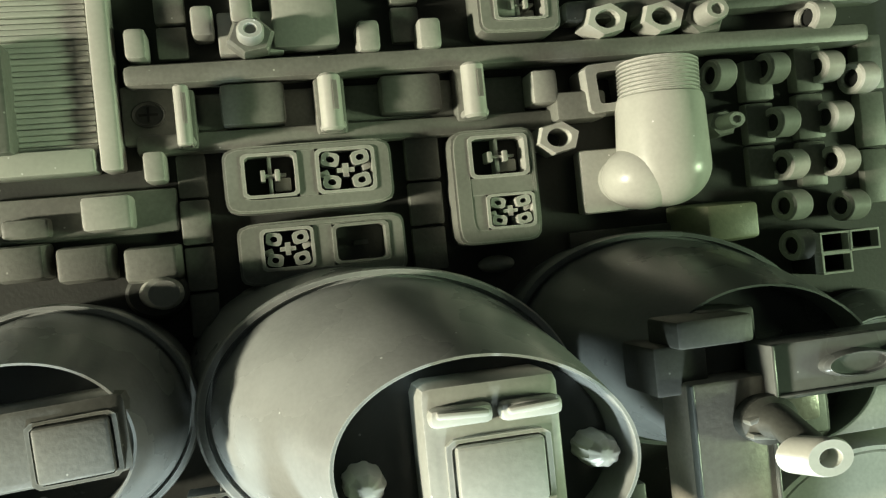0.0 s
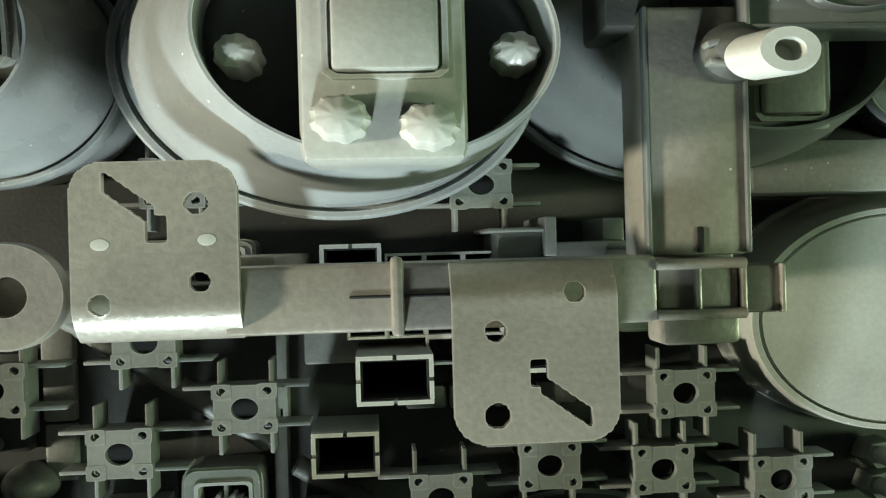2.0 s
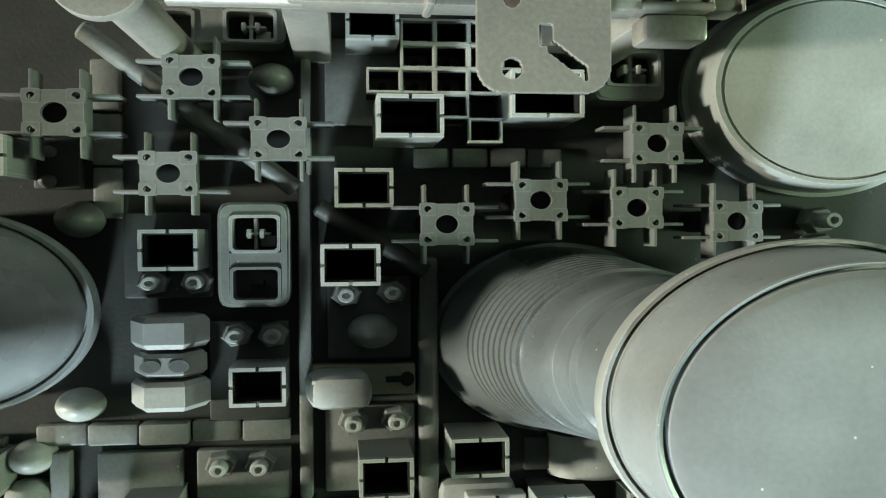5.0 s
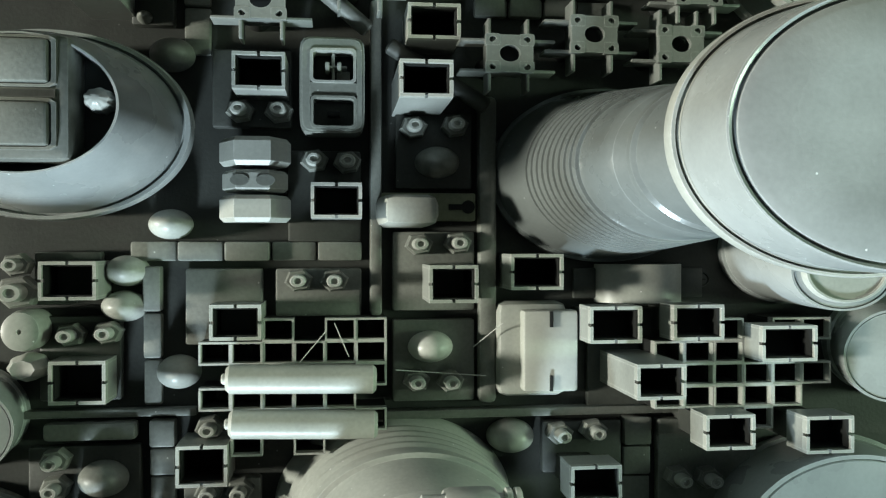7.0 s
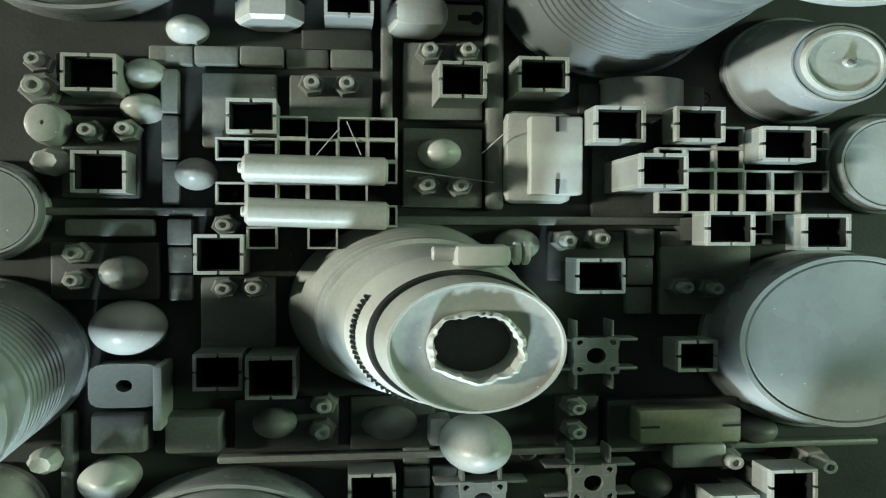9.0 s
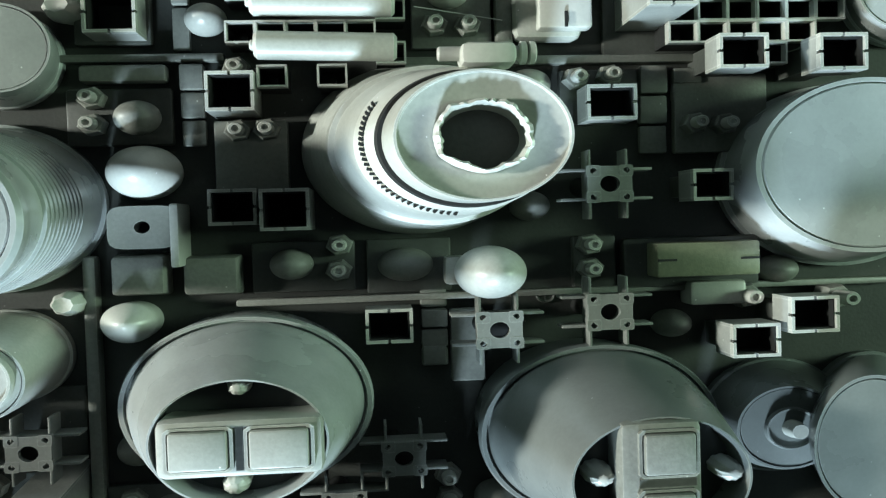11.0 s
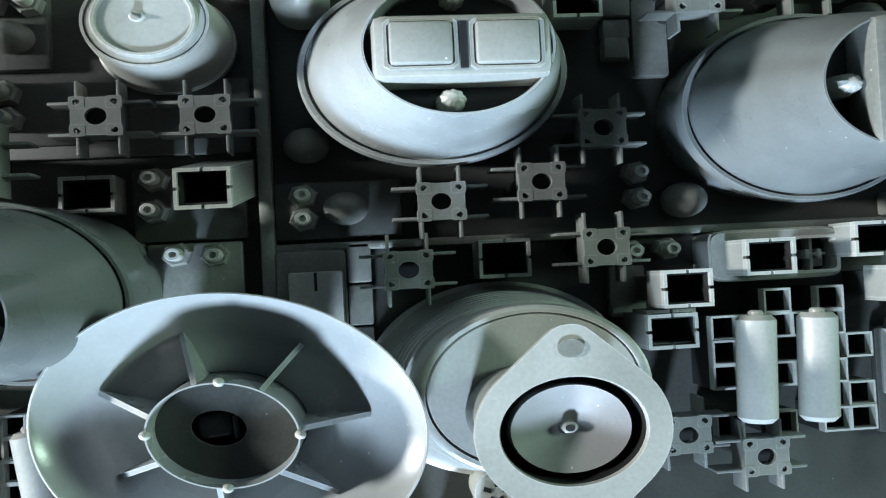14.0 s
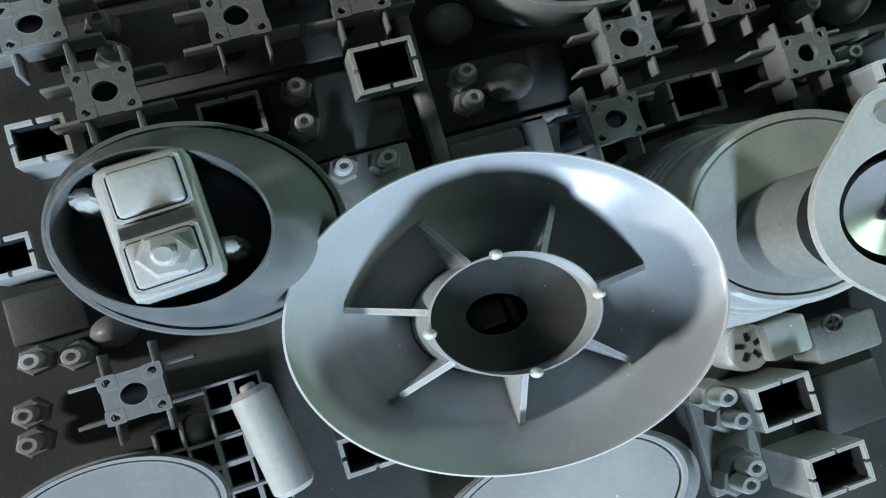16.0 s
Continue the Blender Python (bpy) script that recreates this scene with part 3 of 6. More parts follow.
def screw_head(x, y, z, r):
    t = thing("screw", x, y, z, "sunken round screw head with a cross slot", "screw", "screws")
    bm = bmesh.new()
    rings(bm, [(x, y, r, r * 0.8, z), (x, y, r, r * 0.8, z + 0.0008), (x, y, r * 0.9, r * 0.72, z + 0.0012), (x, y, r * 0.75, r * 0.6, z + 0.0006)], n=28)
    part("head", bm, DARK, t)
    bm = bmesh.new()
    box(bm, x, y, z + 0.0004, r * 1.1, r * 0.14, z + 0.0009)
    box(bm, x, y, z + 0.0004, r * 0.14, r * 0.9, z + 0.00095)
    part("slot", bm, BLACK, t)


def frame_block(x, y, sx, sy, h):
    bm = bmesh.new()
    hole_plate(bm, x, y, sx, sy, 0, h, sx * 0.6, sy * 0.66, 4, 40, False, 14.0)
    solid("frame_block", bm, LIGHT, "small open rectangular plastic frame", "frame")


def elbow_fitting(x0, y0, x1, y1, z, r, lx, ly):
    """A pipe elbow lying on the board: rounded bend, side lobe and threaded mouth."""
    t = thing("elbow_fitting", x0, y0, 0, "pale glossy pipe elbow with a threaded mouth", "fitting")
    a, b = Vector((x0, y0, z)), Vector((x1, y1, z))
    d = (b - a).normalized()
    u = d.cross(Vector((0, 0, 1))).normalized()
    v = u.cross(d)
    length = (b - a).length
    n = 48

    def sweep(rows):
        bm = bmesh.new()
        ls = [[bm.verts.new(a + d * s + (u * math.cos(2 * math.pi * i / n) + v * math.sin(2 * math.pi * i / n)) * q) for i in range(n)] for s, q in rows]
        for p, q in zip(ls, ls[1:]):
            for i in range(n):
                bm.faces.new((p[i], p[(i + 1) % n], q[(i + 1) % n], q[i]))
        bm.faces.new(ls[0][::-1])
        bm.faces.new(ls[-1])
        return bm
    prof = [(-r * 0.86, r * 0.04)] + [(-r * 0.86 * math.cos(k * math.pi / 20), r * math.sin(k * math.pi / 20)) for k in range(1, 11)]
    prof += [(length * 0.3, r * 0.97), (length * 0.60, r * 0.94), (length * 0.66, r * 0.90), (length * 0.68, r * 0.83)]
    part("bend", sweep(prof), PALE, t)
    rows = []
    for i in range(37):
        rows.append((length * (0.67 + 0.33 * i / 36), r * (0.87 if i % 4 in (1, 2) else 0.81)))
    rows.append((length * 1.01, r * 0.66))
    part("thread", sweep(rows), LIGHT, t)
    bm = bmesh.new()
    lr = r * 0.90
    rows = [(lx, ly, max(0.03, math.cos(q)) * lr, max(0.03, math.cos(q)) * lr * 0.80, z * 0.92 + lr * 0.95 * math.sin(q)) for q in [-math.pi / 2 + k * math.pi / 20 for k in range(21)]]
    rings(bm, rows, n=48)
    part("lobe", bm, PALE, t, "smooth rounded side of the bend")
    bm = bmesh.new()
    rings(bm, [(lx, ly, r * 0.8, r * 0.6, 0), (lx, ly, r * 0.8, r * 0.6, z * 0.6)], n=32)
    part("foot", bm, LIGHT, t)


def roller(x, y, rx, ry, h):
    """A short ring lying on its side."""
    t = thing("roller", x, y, 0, "short grey plastic ring lying on its side", "roller", "rollers")
    n = 24
    bm = bmesh.new()
    ls = []
    for dx, k in ((-0.75, 0.55), (-1, 0.6), (-1, 0.9), (-0.8, 1.0), (0.8, 1.0), (1, 0.9), (1, 0.55)):
        ls.append([bm.verts.new((x + dx * rx * 0.64, y + ry * k * math.cos(2 * math.pi * i / n), h / 2 + h / 2 * k * math.sin(2 * math.pi * i / n))) for i in range(n)])
    for p, q in zip(ls, ls[1:]):
        for i in range(n):
            bm.faces.new((p[i], p[(i + 1) % n], q[(i + 1) % n], q[i]))
    bm.faces.new(ls[-1])
    part("ring", bm, LIGHT, t)
    bm = bmesh.new()
    rod(bm, (x - rx * 0.46, y, h / 2), (x + rx * 0.38, y, h / 2), h * 0.24, 16)
    part("core", bm, BLACK, t)


def peg(x, y, r, h):
    t = thing("peg", x, y, 0, "short round peg with a flange", "peg")
    bm = bmesh.new()
    rings(bm, [(x, y, r * 1.7, r * 1.4, 0), (x, y, r * 1.7, r * 1.4, 0.003), (x, y, r * 1.5, r * 1.2, 0.004)], n=28)
    part("flange", bm, DARK, t)
    bm = bmesh.new()
    rings(bm, [(x, y, r, r * 0.85, 0.003), (x + 0.003, y, r, r * 0.85, h * 0.9), (x + 0.003, y, r * 0.8, r * 0.68, h)], n=28)
    part("pin", bm, LIGHT, t)


def inlet_details(cup, x0, y0, x1, y1, z, rot):
    """Spring contacts above and two fluted buttons below on the inlet plate."""
    bm = bmesh.new()
    for i in (-1, 1):
        box(bm, x0 + i * 0.0062, y0 + i * 0.0005, z - 0.001, 0.0112, 0.0034, z + 0.003, 0.0012, rot)
        box(bm, x0 + i * 0.0062, y0 + i * 0.0005 + 0.0005, z + 0.002, 0.0092, 0.0013, z + 0.0042, 0.0006, rot + 3 * i)
    part("contact_spring", bm, PALE, cup, "bright bent spring contacts")
    for i in (-1, 1):
        bm = bmesh.new()
        screw_knob(bm, x1 + i * 0.0066, y1, 0.0044, 0.0034, z - 0.001, 0.005)
        part("button", bm, PALE, cup, "pale fluted button")


def bridge_bar(parent, name, x, y, sx, sy, z0, z1):
    bm = bmesh.new()
    box(bm, x, y, z0, sx, sy, z1, 0.0010)
    # arm blocks, side arms and lips get darker paint in place of shadow
    part(name, bm, BLACK if name in ("beam_slot", "arm_slot") else DARK if name == "arm_block" else SHADED_SATIN if name in ("side_arm", "arm_lip") else STEEL, parent)


def hinge_plate(parent, x, y, sx, sy, z, way):
    """A bent steel plate with rounded outer corners, round holes and a bayonet slot."""
    th = 0.0016
    nx, ny = 84, 92
    hw, hh = sx / 2, sy / 2
    rc = 0.20 * sx

    def inside(u, v):
        vv = v * way
        if vv > hh - rc and abs(u) > hw - rc and math.hypot(abs(u) - (hw - rc), vv - (hh - rc)) > rc:
            return False
        q = [(-0.33, -0.28, 0.062), (0.25, 0.26 if way > 0 else 0.33, 0.068), (0.26, -0.17, 0.06), (-0.24, 0.34, 0.075)]
        holes = (q[0], q[1], q[2]) if way > 0 else ((0.24, -0.32, 0.06), (-0.24, -0.12, 0.06), q[3])
        for a, b, r in holes:
            if math.hypot(u - a * sx, (vv - b * sy) * 1.05) < r * sx:
                return False
        # bayonet slot: a slanted run and a square end
        a, b = (u / sx, vv / sy)
        if way > 0:
            s = (a + 0.30) / 0.30
            if 0 <= s <= 1 and abs(b - (0.39 - 0.20 * s)) < 0.055:
                return False
            if 0.0 < a + 0.05 < 0.12 and 0.05 < b < 0.20:
                return False
        else:
            s = (a - 0.02) / 0.30
            if 0 <= s <= 1 and abs(b - (0.17 + 0.20 * s)) < 0.05:
                return False
            if -0.04 < a < 0.06 and 0.04 < b < 0.18:
                return False
        return True
    bm = bmesh.new()
    vs = {}

    def vert(i, j):
        if (i, j) not in vs:
            u, v = (i / nx - 0.5) * sx, (j / ny - 0.5) * sy
            bend = -0.004 * max(0.0, -v * way / hh - 0.55) ** 2 * 5
            vs[i, j] = bm.verts.new((x + u, y + v, z + bend))
        return vs[i, j]
    for i in range(nx):
        for j in range(ny):
            if inside(((i + 0.5) / nx - 0.5) * sx, ((j + 0.5) / ny - 0.5) * sy):
                bm.faces.new((vert(i, j), vert(i + 1, j), vert(i + 1, j + 1), vert(i, j + 1)))
    edge = [v for v in bm.verts if any(len(e.link_faces) == 1 for e in v.link_edges)]
    for _ in range(3):
        bmesh.ops.smooth_vert(bm, verts=edge, factor=0.5, use_axis_x=True, use_axis_y=True, use_axis_z=False)
    g = bmesh.ops.extrude_face_region(bm, geom=bm.faces[:])
    bmesh.ops.translate(bm, verts=[v for v in g["geom"] if isinstance(v, bmesh.types.BMVert)], vec=(0, 0, -th))
    part("hinge_plate", bm, STEEL, parent, "flat steel hinge plate with round holes and a bayonet slot")


def washer(parent, x, y, rx, ry, z):
    bm = bmesh.new()
    rings(bm, [(x, y, rx * 0.36, ry * 0.36, z - 0.003), (x, y, rx, ry, z - 0.003), (x, y, rx, ry, z - 0.0006), (x, y, rx * 0.97, ry * 0.97, z), (x, y, rx * 0.38, ry * 0.38, z), (x, y, rx * 0.36, ry * 0.36, z - 0.003)], n=64, cap0=False, cap1=False)
    part("washer", bm, STEEL, parent, "large round steel washer")
    bm = bmesh.new()
    rings(bm, [(x + 0.005, y - 0.004, 0.005, 0.005, 0), (x, y, 0.005, 0.005, z - 0.003)], n=24)
    part("post", bm, STEEL, parent)


def spout(parent, x, y, z, bx, by, bz):
    """A short tube that leans out of the arm, with a pale open mouth."""
    bm = bmesh.new()
    k = 0.0048
    rings(bm, [(bx, by, 0.0062, 0.0048, bz), (bx, by, 0.0062, 0.0048, bz + 0.011), (bx, by, 0.0050, 0.0036, bz + 0.012), (bx + (x - bx) * 0.5, by, 0.0036, 0.0027, bz + (z - bz) * 0.55), (bx + (x - bx) * 0.85, y, k * 0.8, k * 0.62, bz + (z - bz) * 0.85)], n=32)
    part("spout", bm, DARK, parent, "narrow grey neck of the spout")
    for e, (ox, oy) in enumerate(((-0.0035, 0.0012), (-0.0030, -0.0024), (0.0010, -0.0034))):
        bm = bmesh.new()
        box(bm, bx + ox, by + oy, bz + 0.0105, 0.0052, 0.0011, bz + 0.0135, 0.0004, 14 - 22 * e)
        part("torn_flake", bm, CLIPGREY, parent)
    bm = bmesh.new()
    rings(bm, [(x - 0.003, y, k, k * 0.72, z - 0.005), (x, y, k * 1.05, k * 0.75, z - 0.001), (x, y, k * 0.95, k * 0.68, z), (x, y, k * 0.5, k * 0.36, z), (x, y, k * 0.45, k * 0.32, z - 0.004)], n=32)
    part("spout_mouth", bm, PALE, parent, "pale ring mouth of the spout")


def keyhole_plate(x, y, sx, sy, h):
    t = thing("keyhole_plate", x, y, 0, "olive grey strip with dark keyhole slots", "plate")
    bm = bmesh.new()
    box(bm, x, y, 0, sx, sy, h, 0.0006)
    part("strip", bm, OLIVE, t)
    for dx in (-0.14, 0.42):
        bm = bmesh.new()
        rings(bm, [(x + dx * sx, y, sy * 0.24, sy * 0.24, h - 0.001), (x + dx * sx, y, sy * 0.24, sy * 0.24, h + 0.0004)], n=24)
        box(bm, x + dx * sx - sy * 0.35, y, h - 0.001, sy * 0.7, sy * 0.2, h + 0.0003)
        part("keyhole", bm, BLACK, t)


def nut_stack(x, y, sx, sy, h):
    """A hex coupling lying down: two hex collars and a lettered band between."""
    t = thing("hex_coupling", x, y, 0, "pale hexagonal pipe coupling lying on its side with an embossed band", "coupling")
    n = 6
    for k, (c, w, s) in enumerate(((0.33, 0.34, 1.0), (-0.02, 0.26, 0.92), (-0.35, 0.32, 1.0))):
        bm = bmesh.new()
        ls = []
        for e, q in ((-0.5, 0.88), (-0.34, 1.0), (0.34, 1.0), (0.5, 0.88)):
            ls.append([bm.verts.new((x + sx / 2 * s * q * math.cos(2 * math.pi * i / n), y + (c + w * e) * sy, h * 0.5 + h * 0.56 * s * q * math.sin(2 * math.pi * i / n))) for i in range(n)])
        for p, q in zip(ls, ls[1:]):
            for i in range(n):
                bm.faces.new((p[i], p[(i + 1) % n], q[(i + 1) % n], q[i]))
        bm.faces.new(ls[0][::-1])
        bm.faces.new(ls[-1])
        part("band" if k == 1 else "hex_collar", bm, LIGHT, t)
    bm = bmesh.new()
    for i in range(2):
        rings(bm, [(x - 0.0035 + 0.007 * i, y - 0.02 * sy, 0.0026, 0.0016, h * 0.9), (x - 0.0035 + 0.007 * i, y - 0.02 * sy, 0.0026, 0.0016, h * 0.965)], n=20)
    part("emblem", bm, MID, t)


def pipe(a, b, r, mat=None):
    bm = bmesh.new()
    rod(bm, a, b, r, 20)
    solid("pipe", bm, mat or MID, "thin grey pipe running across the board", "pipe", "pipes")


def tube_cap(ax, ay, arx, ary, az, bx, by, brx, bry, bz):
    """The neck and broad stepped round cap on the threaded tube."""
    t = thing("tube_cap", ax, ay, az, "broad satin round cap with a grooved edge on a threaded tube", "cap")
    a, b = (ax, ay, arx, ary), (bx, by, brx, bry)
    bm = bmesh.new()
    rows = []
    for k, f in ((0.0, 1.0), (0.05, 0.97), (0.1, 0.96), (0.12, 0.99), (0.16, 0.99), (0.18, 0.95), (0.45, 0.90), (0.75, 0.88), (0.92, 0.95)):
        r = between(a, b, k)
        rows.append((r[0], r[1], arx * f, ary * f, az + (bz - az) * k))
    rings(bm, rows, n=96)
    part("neck", bm, SHADED_SATIN, t)
    bm = bmesh.new()
    rows = [(bx, by, arx * 0.9, ary * 0.9, bz - 0.006), (bx, by, brx * 0.95, bry * 0.95, bz - 0.0045), (bx, by, brx * 0.995, bry * 0.995, bz - 0.0035), (bx, by, brx, bry, bz - 0.0008), (bx, by, brx * 0.992, bry * 0.992, bz)]
    rows += [(bx, by, brx * 0.972, bry * 0.972, bz), (bx, by, brx * 0.968, bry * 0.968, bz - 0.0018), (bx, by, brx * 0.955, bry * 0.955, bz - 0.0018), (bx, by, brx * 0.952, bry * 0.952, bz + 0.0006)]
    rings(bm, rows, n=128, cap1=False)
    part("rim", bm, LIGHT, t, "pale rounded rim with a dark groove")
    bm = bmesh.new()
    tx, ty = bx - 0.0006, by - 0.0008
    tz = bz + 0.0170
    rows = [(bx, by, brx * 0.953, bry * 0.953, bz - 0.001), (bx, by, brx * 0.95, bry * 0.95, bz + 0.0006), (tx, ty, brx * 0.905, bry * 0.925, tz - 0.0022), (tx, ty, brx * 0.895, bry * 0.912, tz - 0.0002)]
    for k, dz in ((0.885, 0.0), (0.868, -0.0003), (0.865, -0.0016), (0.850, -0.0016), (0.846, 0.0), (0.80, 0.0008), (0.5, 0.0014), (0.02, 0.0016)):
        rows.append((tx, ty, brx * k, bry * k * 1.02, tz + dz))
    rings(bm, rows, n=128)
    part("cap", bm, GLOSS, t)


def pull_tab(x, y, z):
    t = thing("pull_tab", x, y, z, "small bent tab in the middle of a lid", "tab")
    bm = bmesh.new()
    rings(bm, [(x, y, 0.0020, 0.0014, z), (x, y, 0.0020, 0.0014, z + 0.0006), (x, y, 0.0015, 0.0011, z + 0.0010)], n=24)
    part("base", bm, LIGHT, t)
    bm = bmesh.new()
    box(bm, x, y, z + 0.0006, 0.0022, 0.0005, z + 0.0022, 0.0002, -25)
    part("tab", bm, DARK, t)


def pill(x, y, rx, ry, h):
    bm = bmesh.new()
    rings(bm, [(x, y, rx * 0.95, ry * 0.95, 0), (x, y, rx, ry, h * 0.3), (x, y, rx, ry, h * 0.7), (x, y, rx * 0.9, ry * 0.9, h * 0.95), (x, y, rx * 0.6, ry * 0.6, h), (x, y, rx * 0.12, ry * 0.12, h), (x, y, rx * 0.08, ry * 0.08, h * 0.94)], n=48)
    solid("pill_cap", bm, LIGHT, "round pale knob with a small centre dimple", "cap")


def rope_knob(x, y, rx, ry, h):
    bm = bmesh.new()
    rows = [[bm.verts.new((x + rx * k * (1 + 0.05 * math.sin(i * math.pi / 2 + s)) * math.cos(2 * math.pi * i / 32), y + ry * k * (1 + 0.05 * math.sin(i * math.pi / 2 + s)) * math.sin(2 * math.pi * i / 32), z)) for i in range(32)] for k, z, s in ((0.85, 0, 0), (1, h * 0.35, 0.6), (0.95, h * 0.7, 1.2), (0.6, h, 1.8), (0.2, h * 0.95, 2.2))]
    for a, b in zip(rows, rows[1:]):
        for i in range(32):
            bm.faces.new((a[i], a[(i + 1) % 32], b[(i + 1) % 32], b[i]))
    bm.faces.new(rows[-1])
    bm.faces.new(rows[0][::-1])
    solid("fluted_knob", bm, PALE, "pale twisted fluted knob", "knob", "fluted knobs")


def rocker_switch(x, y, sx, sy, h0, h1):
    t = thing("rocker_switch", x, y, 0, "pale rocker switch block with a narrow slot, on a rounded base", "switch")
    bm = bmesh.new()
    box(bm, x - 0.0015, y, 0, sx, sy, h0, 0.003)
    part("base", bm, LIGHT, t)
    bm = bmesh.new()
    box(bm, x + sx * 0.12, y, h0 - 0.001, sx * 0.76, sy * 0.84, h1, 0.0009)
    part("rocker", bm, PALE, t)
    for j in (-1, 1):
        bm = bmesh.new()
        box(bm, x + sx * 0.12, y + j * sy * 0.33, h1 - 0.002, 0.0009, sy * 0.16, h1 + 0.0008)
        part("slot", bm, BLACK, t)


def half_round(x, y, sx, sy, h):
    """A half cylinder lying on the board between two flat ears."""
    t = thing("half_round_clip", x, y, 0, "half-round pale pipe clip lying on the board", "clip")
    n = 16
    bm = bmesh.new()
    ls = [[bm.verts.new((x - sx / 2 * math.cos(math.pi * i / n), y + e * sy / 2, 0.0005 + h * math.sin(math.pi * i / n))) for i in range(n + 1)] for e in (-1, 1)]
    for i in range(n):
        bm.faces.new((ls[0][i], ls[0][i + 1], ls[1][i + 1], ls[1][i]))
    bm.faces.new(ls[0])
    bm.faces.new(ls[1][::-1])
    bm.faces.new((ls[0][0], ls[1][0], ls[1][-1], ls[0][-1]))
    part("saddle", bm, LIGHT, t)
    for e in (-1, 1):
        bm = bmesh.new()
        box(bm, x + e * sx * 0.62, y, 0, sx * 0.26, sy * 0.8, 0.002, 0.0005)
        part("ear", bm, DARK, t)


def clamped_spout(ax, ay, arx, ary, bx, by, brx, bry, h):
    """A stepped round fitting: threaded foot, body, hose clamp and open mouth."""
    t = thing("clamped_spout", ax, ay, 0, "leaning round hose fitting with screw clamp and open mouth", "fitting")
    a, b = (ax, ay, arx, ary), (bx, by, brx, bry)
    bm = bmesh.new()
    rows = [(ax, ay, arx * 1.02, ary * 1.02, 0), (*a, 0.004)]
    for i in range(17):
        k = 0.1 + 0.2 * i / 16
        r = between(a, b, k)
        f = 1.0 if i % 4 in (1, 2) else 0.98
        rows.append((r[0], r[1], r[2] * f, r[3] * f, h * k))
    for k, f in ((0.34, 1.02), (0.37, 1.02), (0.38, 0.97), (0.62, 0.96), (0.66, 0.90)):
        r = between(a, b, k)
        rows.append((r[0], r[1], r[2] * f, r[3] * f, h * k))
    rings(bm, rows, n=96)
    part("fitting_body", bm, LIGHT, t)
    bm = bmesh.new()
    rows = []
    for k, f in ((0.62, 0.93), (0.64, 1.0), (0.80, 1.0), (0.82, 0.95)):
        r = between(a, b, k)
        rows.append((r[0], r[1], r[2] * f, r[3] * f, h * k))
    rings(bm, rows, n=96)
    band = part("clamp_band", bm, PALE, t, "pale perforated hose clamp band")
    for i in range(30):
        an = math.radians(150 + i * 4.0)
        r = between(a, b, 0.72)
        bm = bmesh.new()
        px, py = r[0] + r[2] * 1.0 * math.cos(an), r[1] + r[3] * 1.0 * math.sin(an)
        box(bm, px, py, h * 0.70, 0.0006, 0.0014, h * 0.75, 0, math.degrees(an) + 60)
        part("slit", bm, BLACK, band)
    bm = bmesh.new()
    rows = []
    for k, f in ((0.80, 0.90), (0.850, 0.90), (0.856, 0.935), (0.88, 0.95), (0.94, 0.97), (0.985, 0.99), (1.0, 0.985)):
        r = between(a, b, k)
        rows.append((r[0], r[1], r[2] * f, r[3] * f, h * k))
    rows += [(bx, by, brx * 0.955, bry * 0.955, h), (bx, by, brx * 0.945, bry * 0.945, h - 0.0010), (bx, by, brx * 0.60, bry * 0.60, h - 0.0022), (bx, by, brx * 0.52, bry * 0.52, h - 0.0026), (bx, by, brx * 0.46, bry * 0.46, h - 0.012)]
    rings(bm, rows, n=112, cap1=False)
    part("mouth_ring", bm, LIGHT, t)
    # a torn pale paint skin standing round the bore
    n = 72
    bm = bmesh.new()
    loops = []
    for k, dz, rag in ((0.56, -0.0020, 0.02), (0.545, 0.0006, 0.05), (0.505, 0.0010, 0.05), (0.475, -0.0004, 0.07), (0.485, -0.0035, 0.02)):
        ring_ = []
        for q in range(n):
            an = 2 * math.pi * q / n
            e = noise.noise(Vector((math.cos(an) * 2.6, math.sin(an) * 2.6, k * 3)))
            e2 = noise.noise(Vector((math.cos(an) * 7, math.sin(an) * 7, 4 + k)))
            m = k + rag * (e + 0.6 * e2)
            ring_.append(bm.verts.new((bx + brx * m * math.cos(an), by + bry * m * math.sin(an), h + dz + 0.0008 * e2)))
        loops.append(ring_)
    for p, q in zip(loops, loops[1:]):
        for i in range(n):
            bm.faces.new((p[i], p[(i + 1) % n], q[(i + 1) % n], q[i]))
    part("torn_edge", bm, PALE, t, "pale torn paint edge round the bore")
    # black ring filling the gap between band and mouth
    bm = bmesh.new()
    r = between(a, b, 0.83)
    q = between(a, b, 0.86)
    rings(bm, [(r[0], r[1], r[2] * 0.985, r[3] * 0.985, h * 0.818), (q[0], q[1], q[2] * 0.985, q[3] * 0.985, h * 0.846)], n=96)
    part("gap_ring", bm, BLACK, t, "dark ring in the gap between band and mouth")
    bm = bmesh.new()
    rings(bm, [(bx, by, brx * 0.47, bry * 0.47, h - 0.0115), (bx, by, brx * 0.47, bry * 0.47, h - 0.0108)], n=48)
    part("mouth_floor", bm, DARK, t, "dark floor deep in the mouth")


